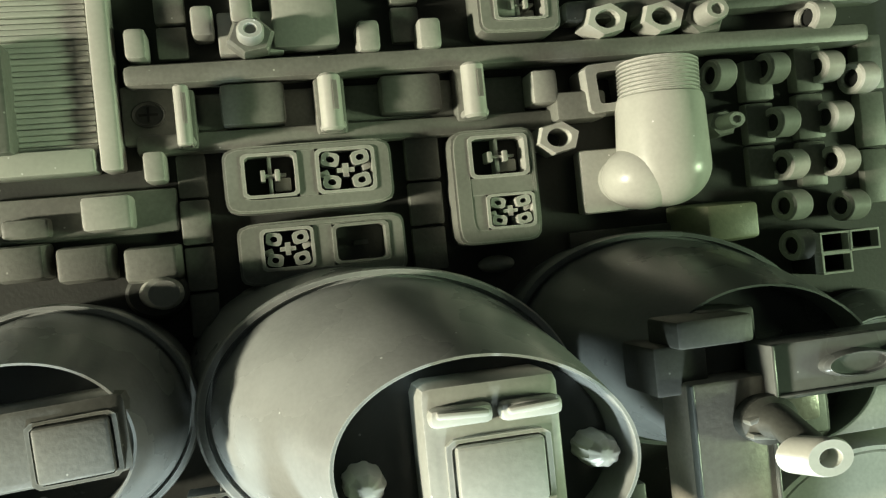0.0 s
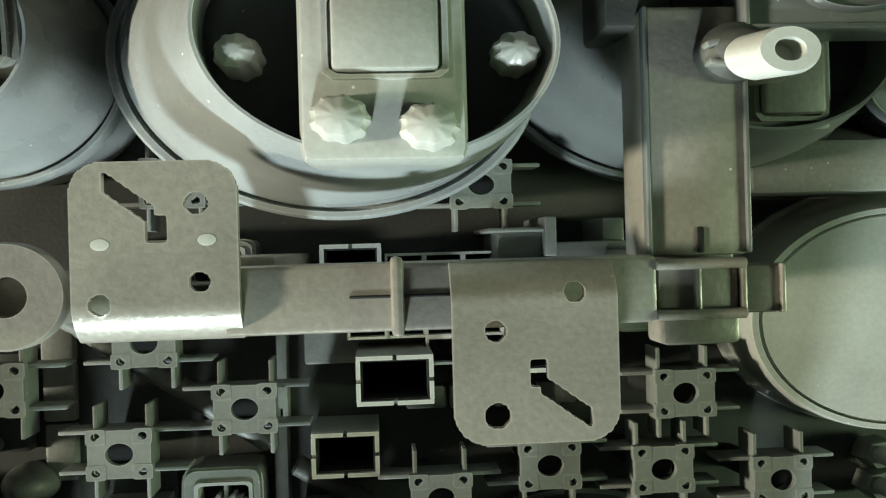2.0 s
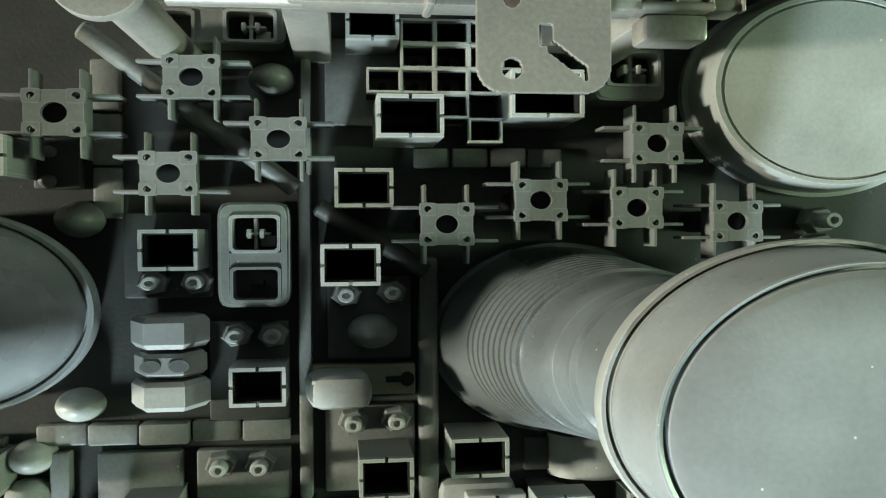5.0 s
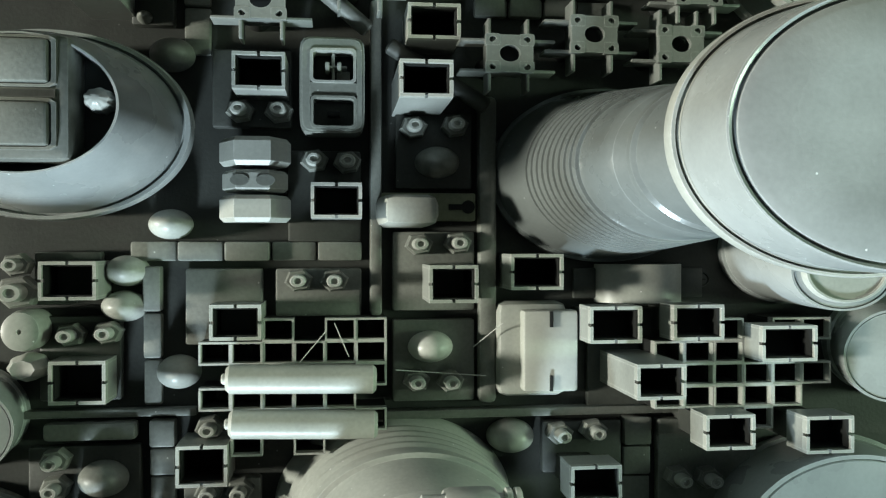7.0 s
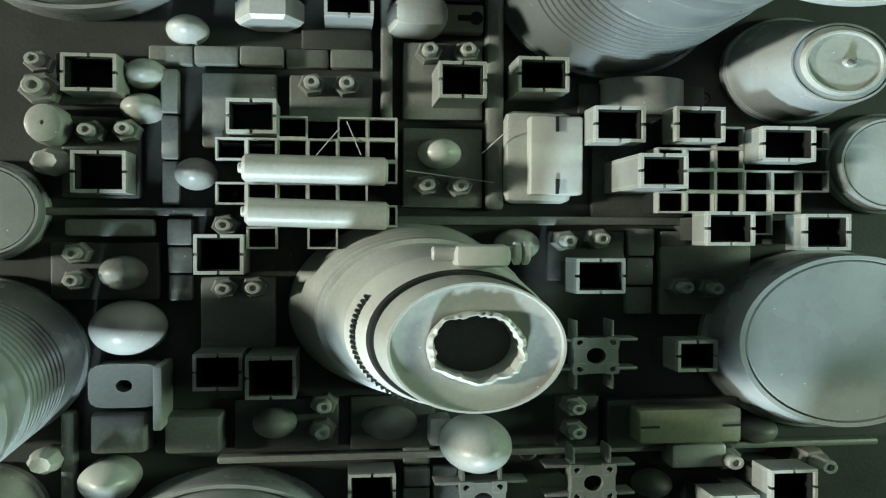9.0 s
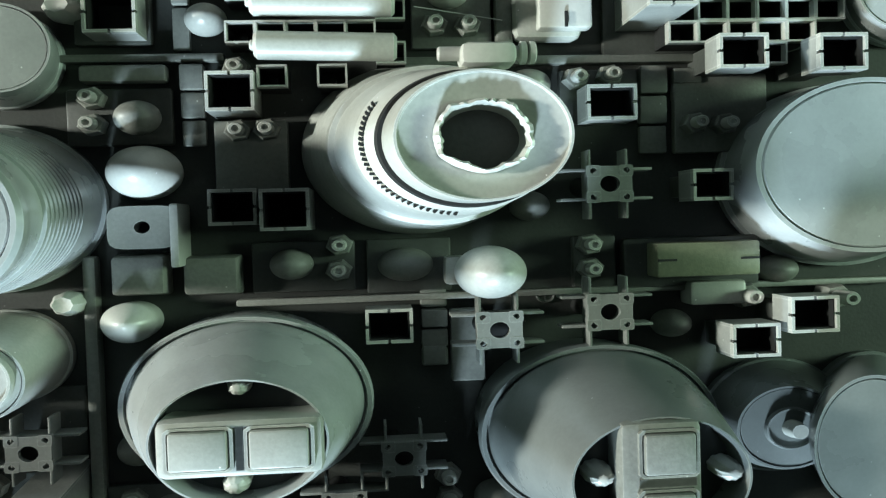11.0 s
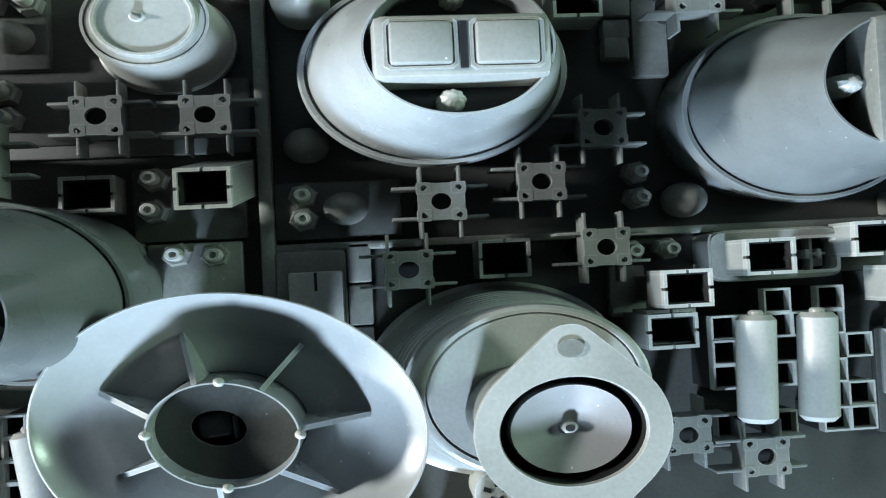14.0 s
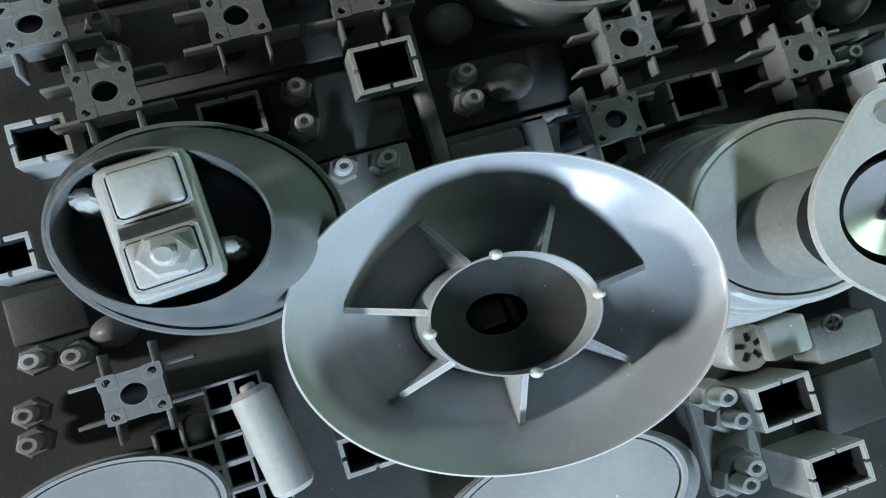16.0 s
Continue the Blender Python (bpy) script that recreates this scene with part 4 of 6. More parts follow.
def clamp_screw(x, y, sx, sy, z):
    t = thing("clamp_screw", x, y, z - 0.004, "pale worm screw housing of a hose clamp", "screw")
    bm = bmesh.new()
    rod(bm, (x - sx * 0.5, y, z), (x + sx * 0.5, y, z), sy * 0.30, 20)
    part("worm", bm, PALE, t)
    bm = bmesh.new()
    box(bm, x, y - sy * 0.1, z - 0.006, sx * 0.56, sy * 0.95, z + 0.0045, 0.0018)
    part("housing", bm, PALE, t)
    bm = bmesh.new()
    rings(bm, [(x, y - sy * 0.5, sx * 0.22, sy * 0.3, z - 0.012), (x, y - sy * 0.4, sx * 0.22, sy * 0.3, z - 0.004)], n=24)
    part("saddle", bm, PALE, t)
    for e in (0.36, 0.45):
        bm = bmesh.new()
        rod(bm, (x + sx * e - 0.001, y, z), (x + sx * e + 0.001, y, z), sy * 0.48, 20)
        part("collar", bm, PALE, t)


def cone_lid(x, y, rx, ry, h):
    bm = bmesh.new()
    rings(bm, [(x, y, rx * 0.96, ry * 0.96, 0), (x, y, rx, ry, h * 0.45), (x, y, rx, ry, h * 0.62), (x, y, rx * 0.95, ry * 0.95, h * 0.68), (x, y, rx * 0.3, ry * 0.3, h * 0.95), (x, y, rx * 0.1, ry * 0.1, h), (x, y, rx * 0.03, ry * 0.03, h)], n=48)
    solid("pointed_dome", bm, PALE, "pale shallow cone lid with a small point", "cap")


def big_dish(x, y, rx, ry, z, ix, iy, irx, iry, iz):
    """A wide shallow dish with seven fins leaning on a raised dark hub."""
    t = thing("big_dish", x, y, 0, "wide satin grey dish with radial fins round a dark hub", "dish")
    o, i_ = (x, y, rx, ry), (ix, iy, irx, iry)
    low = z - 0.0130

    def ring(k, zz):
        r = between(i_, o, k)
        return (*r, zz)
    bm = bmesh.new()
    rows = [(ix, iy, irx * 1.1, iry * 1.1, 0.0), (ix, iy, irx * 1.15, iry * 1.15, low - 0.004), ring(0.55, low + 0.003), ring(0.96, z - 0.004), (*o, z - 0.001), (x, y, rx * 0.995, ry * 0.995, z), (x, y, rx * 0.985, ry * 0.985, z - 0.0006)]
    rows += [ring(0.88, z - 0.0026), ring(0.70, z - 0.0060), ring(0.53, z - 0.0088), ring(0.51, z - 0.0094), ring(0.36, z - 0.0110), ring(0.18, z - 0.0122), ring(0.03, low)]
    rings(bm, rows, n=128, cap1=False)
    part("dish_body", bm, SATIN, t)
    bm = bmesh.new()
    rings(bm, [(x, y, rx * 0.992, ry * 0.992, z - 0.0004), (x, y, rx * 1.004, ry * 1.004, z - 0.0006), (x, y, rx * 1.004, ry * 1.004, z + 0.0004), (x, y, rx * 0.994, ry * 0.994, z + 0.0005), (x, y, rx * 0.992, ry * 0.992, z - 0.0004)], n=128, cap0=False, cap1=False)
    part("rim_bead", bm, PALE, t, "thin pale rim")
    bm = bmesh.new()
    rows = [(ix, iy, irx * 1.03, iry * 1.03, low - 0.0005), (ix, iy, irx, iry, iz), (ix, iy, irx * 0.975, iry * 0.975, iz), (ix, iy, irx * 0.955, iry * 0.955, iz - 0.009)]
    rings(bm, rows, n=96, cap0=False, cap1=False)
    part("hub_ring", bm, GLOSS, t)
    bm = bmesh.new()
    hole_plate(bm, ix, iy, irx * 1.93, iry * 1.93, iz - 0.0080, iz - 0.0070, irx * 0.74, iry * 0.70, 0, 64, True, 2.0, (-irx * 0.12, iry * 0.02))
    part("hub_floor", bm, DARK, t, "dark hub floor with an opening")
    bm = bmesh.new()
    box(bm, ix - irx * 0.20, iy + iry * 0.02, iz - 0.020, irx * 0.46, iry * 0.5, iz - 0.0095, 0.001, 14)
    box(bm, ix + irx * 0.10, iy + iry * 0.05, iz - 0.020, irx * 0.10, iry * 0.5, iz - 0.0085, 0.0008, 14)
    box(bm, ix - irx * 0.12, iy - iry * 0.16, iz - 0.0097, irx * 0.26, iry * 0.03, iz - 0.0090, 0, 14)
    part("hub_block", bm, DARK, t)
    # black disc deep in the hub stands for the shade below its opening
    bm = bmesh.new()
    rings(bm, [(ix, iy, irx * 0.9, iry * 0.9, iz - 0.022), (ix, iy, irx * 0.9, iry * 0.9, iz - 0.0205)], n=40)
    part("hub_shade", bm, BLACK, t)
    for k in range(7):
        a = math.radians(14 + 360 / 7 * k)
        c, s = math.cos(a), math.sin(a)
        bm = bmesh.new()
        p0 = Vector((ix + irx * c, iy + iry * s, 0))
        r = between(i_, o, 0.56)
        p1 = Vector((r[0] + r[2] * c, r[1] + r[3] * s, 0))
        d = (p1 - p0).normalized()
        w = Vector((-d.y, d.x, 0)) * 0.0006
        vs = []
        for p, za, zb in ((p0, low - 0.001, iz - 0.0012), (p1, z - 0.0100, z - 0.0076)):
            for sg in (-1, 1):
                vs += [bm.verts.new(p + w * sg + Vector((0, 0, za))), bm.verts.new(p + w * sg + Vector((0, 0, zb)))]
        for f in ((0, 1, 3, 2), (4, 6, 7, 5), (0, 4, 5, 1), (2, 3, 7, 6), (1, 5, 7, 3), (0, 2, 6, 4)):
            bm.faces.new([vs[q] for q in f])
        part("fin", bm, GLOSS, t)
    for k in range(4):
        a = math.radians(8 + 90 * k)
        bm = bmesh.new()
        rings(bm, dome_rows(ix + irx * math.cos(a), iy + iry * math.sin(a), 0.0013, 0.0010, iz - 0.001, 0.0018), n=14)
        part("stud", bm, PALE, t)
    t.rotation_euler = (0, 0, radians(-9))


def gasket_flange(x, y, rx, ry, z0, z1):
    """A two-eared flange with a round dark well and a dished disc in it."""
    t = thing("gasket_flange", x, y, z0, "flat grey two-eared flange round a dark well with a dished disc", "flange")
    n = 96
    bm = bmesh.new()

    def outline(z):
        vs = []
        for i in range(n):
            a = 2 * math.pi * i / n
            up = math.asin(min(1.0, abs(math.sin(a))))
            big, ear, far = 0.95, 0.27, 1.0
            tilt = math.asin((big - ear) / far)
            touch = math.atan2(far + ear * math.sin(tilt), ear * math.cos(tilt))
            if up < tilt:
                q = big
            elif up < touch:
                q = big / math.cos(up - tilt)
            else:
                q = far * math.sin(up) + math.sqrt(max(0.0, ear ** 2 - (far * math.cos(up)) ** 2))
            vs.append(bm.verts.new((x + rx * q * math.cos(a), y + ry * q * math.sin(a), z)))
        return vs

    def circle(k, z):
        return [bm.verts.new((x + rx * k * math.cos(2 * math.pi * i / n), y + ry * k * math.sin(2 * math.pi * i / n) * 0.9, z)) for i in range(n)]
    ls = [outline(z1 - 0.0018), outline(z1 - 0.0005), outline(z1), circle(0.72, z1), circle(0.705, z1 - 0.0008), circle(0.705, z1 - 0.0012)]
    for a, b in zip(ls, ls[1:]):
        for i in range(n):
            bm.faces.new((a[i], a[(i + 1) % n], b[(i + 1) % n], b[i]))
    for i in range(n):
        bm.faces.new((ls[-1][i], ls[-1][(i + 1) % n], ls[0][(i + 1) % n], ls[0][i]))
    part("flange", bm, LIGHT, t)
    # added black wall and floor give the gap round the disc its shade
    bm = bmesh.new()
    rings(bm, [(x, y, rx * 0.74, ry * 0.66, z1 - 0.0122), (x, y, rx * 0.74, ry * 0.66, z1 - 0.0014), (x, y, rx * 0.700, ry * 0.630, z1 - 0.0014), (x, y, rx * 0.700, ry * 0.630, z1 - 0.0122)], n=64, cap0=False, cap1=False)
    part("well_shade", bm, BLACK, t, "well lining blackened as the shade in the gap")
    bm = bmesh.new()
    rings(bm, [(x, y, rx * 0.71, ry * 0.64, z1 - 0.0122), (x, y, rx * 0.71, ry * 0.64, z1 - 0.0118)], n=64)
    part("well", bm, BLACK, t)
    bm = bmesh.new()
    rings(bm, [(x, y, rx * 0.600, ry * 0.535, z1 - 0.012), (x, y, rx * 0.600, ry * 0.535, z1 - 0.0036), (x, y, rx * 0.585, ry * 0.525, z1 - 0.0028), (x, y, rx * 0.3, ry * 0.27, z1 - 0.0048), (x, y, rx * 0.09, ry * 0.08, z1 - 0.0060), (x, y, rx * 0.075, ry * 0.065, z1 - 0.0042), (x, y, rx * 0.05, ry * 0.045, z1 - 0.0040)], n=64)
    disc = part("disc", bm, BRIGHT, t, "bright spun metal disc")
    bm = bmesh.new()
    rings(bm, [(x, y, rx * 0.048, ry * 0.042, z1 - 0.0052), (x, y, rx * 0.048, ry * 0.042, z1 - 0.0038)], n=20)
    part("bore", bm, BLACK, disc)
    for e in (-1, 1):
        bm = bmesh.new()
        rings(bm, [(x, y + e * ry * 0.98, rx * 0.13, ry * 0.11, z1 - 0.001), (x, y + e * ry * 0.98, rx * 0.13, ry * 0.11, z1 + 0.0004)], n=28)
        part("ear_hole", bm, MID if e > 0 else BLACK, t)
    bm = bmesh.new()
    rings(bm, [(x - 0.004, y, rx * 0.7, ry * 0.64, z0), (x, y, rx * 0.74, ry * 0.66, z1 - 0.0124)], n=64)
    part("neck", bm, MID, t)


def slotted_button(x, y, rx, ry, h):
    t = thing("slotted_button", x, y, 0, "round pale button with five small slots", "button")
    bm = bmesh.new()
    rings(bm, [(x, y, rx * 0.97, ry * 0.97, 0), (x, y, rx, ry, h * 0.8), (x, y, rx * 0.93, ry * 0.93, h)], n=48)
    part("cap", bm, LIGHT, t)
    for i in range(5):
        a = 2 * math.pi * i / 5 + 0.3
        bm = bmesh.new()
        box(bm, x + rx * 0.42 * math.cos(a), y + ry * 0.42 * math.sin(a), h - 0.001, rx * 0.34, ry * 0.20, h + 0.0003, 0, math.degrees(a))
        part("slot", bm, BLACK, t)


def upright_clip(x, y, sx, sy, h):
    """A standing plastic clip: rounded ridge with a long slot, on a wider foot."""
    t = thing("upright_clip", x, y, 0, "pale upright plastic clip with a slotted rounded ridge", "clip", "upright clips")
    bm = bmesh.new()
    box(bm, x, y, 0, sx * 1.15, sy * 1.02, h * 0.45, 0.001)
    part("foot", bm, MID, t)
    bm = bmesh.new()
    rod(bm, (x - 0.0003, y - sy / 2, h - sx * 0.42), (x - 0.0003, y + sy / 2, h - sx * 0.42), sx * 0.42, 12)
    box(bm, x, y, h * 0.4, sx * 0.62, sy * 0.96, h - sx * 0.42)
    ridge = part("ridge", bm, PALE, t)
    bm = bmesh.new()
    box(bm, x + sx * 0.12, y + sy * 0.1, h - 0.0012, sx * 0.16, sy * 0.5, h + 0.0002)
    part("slot", bm, MID, ridge)
    bm = bmesh.new()
    box(bm, x, y - sy * 0.40, h * 0.4, sx * 0.95, sy * 0.16, h * 0.8, 0.0012)
    part("lug", bm, LIGHT, t)


def loose_thread(a, b):
    bm = bmesh.new()
    rod(bm, a, b, 0.00014, 8)
    solid("loose_thread", bm, PALE, "fine stray thread caught across the parts", "thread", "loose threads")


# ---------- the board ----------
bm = bmesh.new()
box(bm, -0.0500, -0.1000, -0.025, 1.0, 1.1, 0.0)
solid("board", bm, BOARD, "dark grey painted board that carries all the parts", "board", "", "structure")

# ---------- top of the board ----------
ribbed_panel(-0.0617, 0.2322, 0.0519, 0.0481, 0.0060)
block(-0.0707, 0.1866, 0.0130, 0.0091, 0.0090, 0.0000, MID, taper=0.86, name="key_cap", label="grey painted keyboard key with a dished top")
block(-0.0557, 0.1851, 0.0134, 0.0093, 0.0090, 0.0000, MID, taper=0.86, name="key_cap", label="grey painted keyboard key with a dished top")
block(-0.0413, 0.1836, 0.0139, 0.0094, 0.0090, 0.0000, MID, taper=0.86, name="key_cap", label="grey painted keyboard key with a dished top")
block(-0.0259, 0.1820, 0.0143, 0.0095, 0.0090, 0.0000, MID, taper=0.86, name="key_cap", label="grey painted keyboard key with a dished top")
pad(-0.0423, 0.1951, 0.0466, 0.0110, 0.0030, 0.0000, MID)
block(-0.0347, 0.1951, 0.0114, 0.0084, 0.0110, 0.0000, LIGHT)
block(-0.0540, 0.1931, 0.0110, 0.0050, 0.0060, 0.0000, MID)
strap(-0.0150, 0.1855, 0.0072, 0.0468, 0.0030, 4, 0, MID)
strap(0.0441, 0.1910, 0.0091, 0.0360, 0.0030, 3, 0, MID)
socket_panel(0.0139, 0.2002, 0.0421, 0.0167, 0.0090, ((-0.0097, 0.0009, 0.0138, 0.0112, 0), (0.0092, 0.0008, 0.0150, 0.0115, 1),))
socket_panel(0.0157, 0.1816, 0.0421, 0.0157, 0.0080, ((-0.0089, 0.0009, 0.0132, 0.0106, 1), (0.0096, 0.0008, 0.0144, 0.0101, 2),))
socket_panel(0.0619, 0.1935, 0.0229, 0.0299, 0.0100, ((0.0011, 0.0078, 0.0161, 0.0111, 0), (0.0032, -0.0067, 0.0131, 0.0092, 1),))
rail(0.0752, 0.2283, 0.2070, 0.0055, 0.0090, 0.4, MID)
rail(0.0285, 0.2110, 0.1116, 0.0055, 0.0050, -0.3, MID)
pad(-0.0217, 0.2188, 0.0167, 0.0147, 0.0040, 0.0000, MID)
pad(0.0300, 0.2180, 0.0887, 0.0112, 0.0020, 0.0000, MID)
screw_head(-0.0236, 0.2187, 0.004, 0.0042)
upright_clip(-0.0147, 0.2168, 0.0043, 0.0147, 0.0135)
upright_clip(0.0211, 0.2179, 0.0068, 0.0143, 0.0135)
upright_clip(0.0583, 0.2187, 0.0073, 0.0142, 0.0135)
block(0.0018, 0.2194, 0.0158, 0.0106, 0.0080, 0.0000, MID)
block(0.0421, 0.2196, 0.0159, 0.0100, 0.0080, 0.0000, MID)
block(-0.0246, 0.2353, 0.0051, 0.0076, 0.0095, 0.0000, LIGHT)
block(-0.0085, 0.2402, 0.0053, 0.0077, 0.0095, 0.0000, LIGHT)
block(-0.0230, 0.2054, 0.0051, 0.0076, 0.0095, 0.0000, LIGHT)
block(0.0323, 0.2347, 0.0057, 0.0080, 0.0095, 0.0000, LIGHT)
block(0.0483, 0.2346, 0.0059, 0.0081, 0.0095, 0.0000, LIGHT)
block(0.0012, 0.2433, 0.0054, 0.0078, 0.0095, 0.0000, LIGHT)
block(0.0127, 0.2491, 0.0055, 0.0079, 0.0095, 0.0000, LIGHT)
block(0.0693, 0.2406, 0.0061, 0.0083, 0.0095, 0.0000, LIGHT)
hex_nut(0.0799, 0.2048, 0.002, 0.0063, 0.0045, 0.009)
hex_nut(0.0968, 0.2356, 0.002, 0.0065, 0.0046, 0.009)
hex_nut(0.1133, 0.2357, 0.002, 0.0067, 0.0046, 0.009)
pad(0.0029, 0.2376, 0.0160, 0.0107, 0.0060, 0.0000, LIGHT)
hex_bolt(0.0028, 0.2351, 0.0060, 0.0060, 0.0130)
block(0.0167, 0.2409, 0.0166, 0.0162, 0.0080, 0.0000, LIGHT)
strap(-0.0164, 0.2453, 0.0074, 0.0262, 0.0040, 3, 0, MID)
strap(0.0432, 0.2437, 0.0075, 0.0202, 0.0040, 2, 0, MID)
socket_panel(0.0721, 0.2416, 0.0223, 0.0171, 0.0120, ((0.0003, -0.0011, 0.0146, 0.0089, 0),))
hex_bolt(0.1265, 0.2357, 0.0020, 0.0070, 0.0140)
block(0.0952, 0.1927, 0.0165, 0.0175, 0.0060, 0.0000, LIGHT)
block(0.0875, 0.2132, 0.0144, 0.0076, 0.0100, 0.0000, MID)
frame_block(0.0960, 0.2172, 0.0145, 0.0129, 0.0120)
elbow_fitting(0.1070, 0.1945, 0.1078, 0.2225, 0.0145, 0.0124, 0.1015, 0.1925)
block(0.1253, 0.1781, 0.0185, 0.0119, 0.0160, 0.0000, OLIVE, taper=0.82, lean=(0.003, 0))
roller(0.1305, 0.2195, 0.0046, 0.0044, 0.012)
roller(0.1472, 0.2205, 0.0048, 0.0044, 0.012)
roller(0.1646, 0.2200, 0.0049, 0.0045, 0.012)
roller(0.1487, 0.2050, 0.0048, 0.0044, 0.012)
roller(0.1659, 0.2054, 0.0049, 0.0045, 0.012)
roller(0.1503, 0.1926, 0.0048, 0.0044, 0.012)
roller(0.1666, 0.1925, 0.0049, 0.0045, 0.012)
roller(0.1499, 0.1810, 0.0048, 0.0044, 0.012)
roller(0.1683, 0.1794, 0.0050, 0.0045, 0.012)
roller(0.1510, 0.1694, 0.0048, 0.0044, 0.012)
roller(0.1631, 0.2345, 0.0049, 0.0045, 0.012)
roller(0.1758, 0.2162, 0.0050, 0.0046, 0.012)
strap(0.1439, 0.2054, 0.0090, 0.0367, 0.0040, 3, 0, MID)
strap(0.1604, 0.2063, 0.0089, 0.0414, 0.0040, 3, 0, MID)
strap(0.1811, 0.2041, 0.0083, 0.0505, 0.0040, 3, 0, MID)
hex_bolt(0.1291, 0.2056, 0.0020, 0.0050, 0.0140)
block(0.0778, 0.2188, 0.0072, 0.0090, 0.0100, 0.0000, LIGHT)
dome(0.0619, 0.1730, 0.0051, 0.0024, 0.0060, 0.0000, LIGHT)
dome(-0.0027, 0.1716, 0.0035, 0.0020, 0.0080, 0.0000, LIGHT)
peg(-0.0259, 0.1747, 0.0045, 0.016)
rail(0.1362, 0.2402, 0.1001, 0.0060, 0.0080, 1.5, MID)
pad(0.1028, 0.1763, 0.0391, 0.0063, 0.0020, 0.0000)
lattice(0.1568, 0.1694, 0.0094, 0.0058, ((0, 0), (1, 0), (0, -1)), 0.0140, 0.0000)

# ---------- large cups and the bridge ----------
cup_a = cone_cup(0.0258, 0.1450, 0.0427, 0.0310, 0.0362, 0.1418, 0.0281, 0.0192, 0.0800, 0.0390, 0.0110, ((0.0148, 0.1375, 0.0037, 0.0032), (0.0585, 0.1420, 0.0038, 0.0032), ), "large round grey cone cup with an appliance inlet plate", None, -6.0)
cup_plate(cup_a, 0.0372, 0.1394, 0.0254, 0.0350, 0.0690, 0.0815, 6.0, ((0.0004, 0.0014, 0.0188, 0.0133), ), LIGHT)
inlet_details(cup_a, 0.0362, 0.1514, 0.0385, 0.1276, 0.0815, 6.0)
cup_b = cone_cup(-0.0470, 0.1489, 0.0302, 0.0262, -0.0484, 0.1483, 0.0219, 0.0173, 0.0520, 0.0220, 0.0110, ((-0.0470, 0.1345, 0.0034, 0.0030), ), "round grey cone cup with a stepped cover plate in its top")
cup_plate(cup_b, -0.0451, 0.1494, 0.0359, 0.0157, 0.0380, 0.0530, 3.0, ((0.0078, -0.0015, 0.0164, 0.0127), ), MID)
cup_c = cone_cup(0.1035, 0.1490, 0.0445, 0.0285, 0.1065, 0.1463, 0.0262, 0.0181, 0.0580, 0.0150, 0.0090, (), "round grey cone cup half hidden under the bridge arm", SHADED_SATIN, -8.0)
cup_plate(cup_c, 0.1128, 0.1385, 0.0190, 0.0200, 0.0480, 0.0560, 8.0, ((0.0006, -0.0002, 0.0140, 0.0156), ), MID)
bridge = thing("bridge_assembly", 0.0486, 0.1052, 0, "raised painted steel bridge of bars and slotted hinge plates on posts", "bracket")
bridge_bar(bridge, "beam", 0.0454, 0.1002, 0.0693, 0.0110, 0.0660, 0.0740)
bridge_bar(bridge, "beam_joint", 0.0379, 0.1003, 0.0021, 0.0126, 0.0660, 0.0770)
bridge_bar(bridge, "beam_slot", 0.0384, 0.1003, 0.0161, 0.0005, 0.0738, 0.0744)
for cx, cy, ax, ay, za, zb in ((0.0873, 0.0999, 0.0137, 0.0085, 0.0640, 0.0728), (0.0983, 0.0996, 0.0073, 0.0081, 0.0640, 0.0722), (0.0891, 0.0929, 0.0135, 0.0054, 0.0600, 0.0690)):
    bridge_bar(bridge, "end_clip", cx, cy, ax, ay, za, zb)
for cx, cy, ax in ((0.0873, 0.1040, 0.0150), (0.0873, 0.0958, 0.0150)):
    bm = bmesh.new()
    rod(bm, (cx - ax / 2, cy, 0.0738), (cx + ax / 2, cy, 0.0738), 0.0009, 14)
    box(bm, cx, cy, 0.0700, ax * 0.96, 0.0010, 0.0738)
    part("clip_lip", bm, STEEL, bridge, "curled bright lip of the end clip")
bridge_bar(bridge, "clip_web", 0.0868, 0.0999, 0.0011, 0.0076, 0.0715, 0.0742)
bridge_bar(bridge, "clip_edge", 0.0946, 0.0998, 0.0010, 0.0088, 0.0700, 0.0738)
bridge_bar(bridge, "clip_edge", 0.1016, 0.0996, 0.0008, 0.0082, 0.0700, 0.0730)
bridge_bar(bridge, "arm_lip", 0.0802, 0.1262, 0.0008, 0.0416, 0.0680, 0.0703)
bridge_bar(bridge, "arm_lip", 0.0973, 0.1240, 0.0008, 0.0370, 0.0680, 0.0703)
bridge_bar(bridge, "arm_lip", 0.1174, 0.1427, 0.0421, 0.0009, 0.0640, 0.0732)
bridge_bar(bridge, "arm_lip", 0.0966, 0.1479, 0.0009, 0.0106, 0.0640, 0.0732)
bridge_bar(bridge, "arm", 0.0887, 0.1262, 0.0176, 0.0420, 0.0560, 0.0695)
bridge_bar(bridge, "arm_block", 0.0805, 0.1496, 0.0118, 0.0103, 0.0500, 0.0660)
bridge_bar(bridge, "arm_block", 0.0866, 0.1570, 0.0168, 0.0058, 0.0560, 0.0700)
bridge_bar(bridge, "side_arm", 0.1174, 0.1479, 0.0421, 0.0109, 0.0620, 0.0720)
bridge_bar(bridge, "arm_block", 0.0941, 0.1507, 0.0126, 0.0192, 0.0500, 0.0620)
hinge_plate(bridge, 0.0011, 0.1083, 0.0255, 0.0281, 0.0760, 1)
hinge_plate(bridge, 0.0588, 0.0914, 0.0259, 0.0281, 0.0800, -1)
washer(bridge, -0.0256, 0.1017, 0.0097, 0.0089, 0.066)
spout(bridge, 0.0952, 0.1350, 0.090, 0.0947, 0.1387, 0.062)
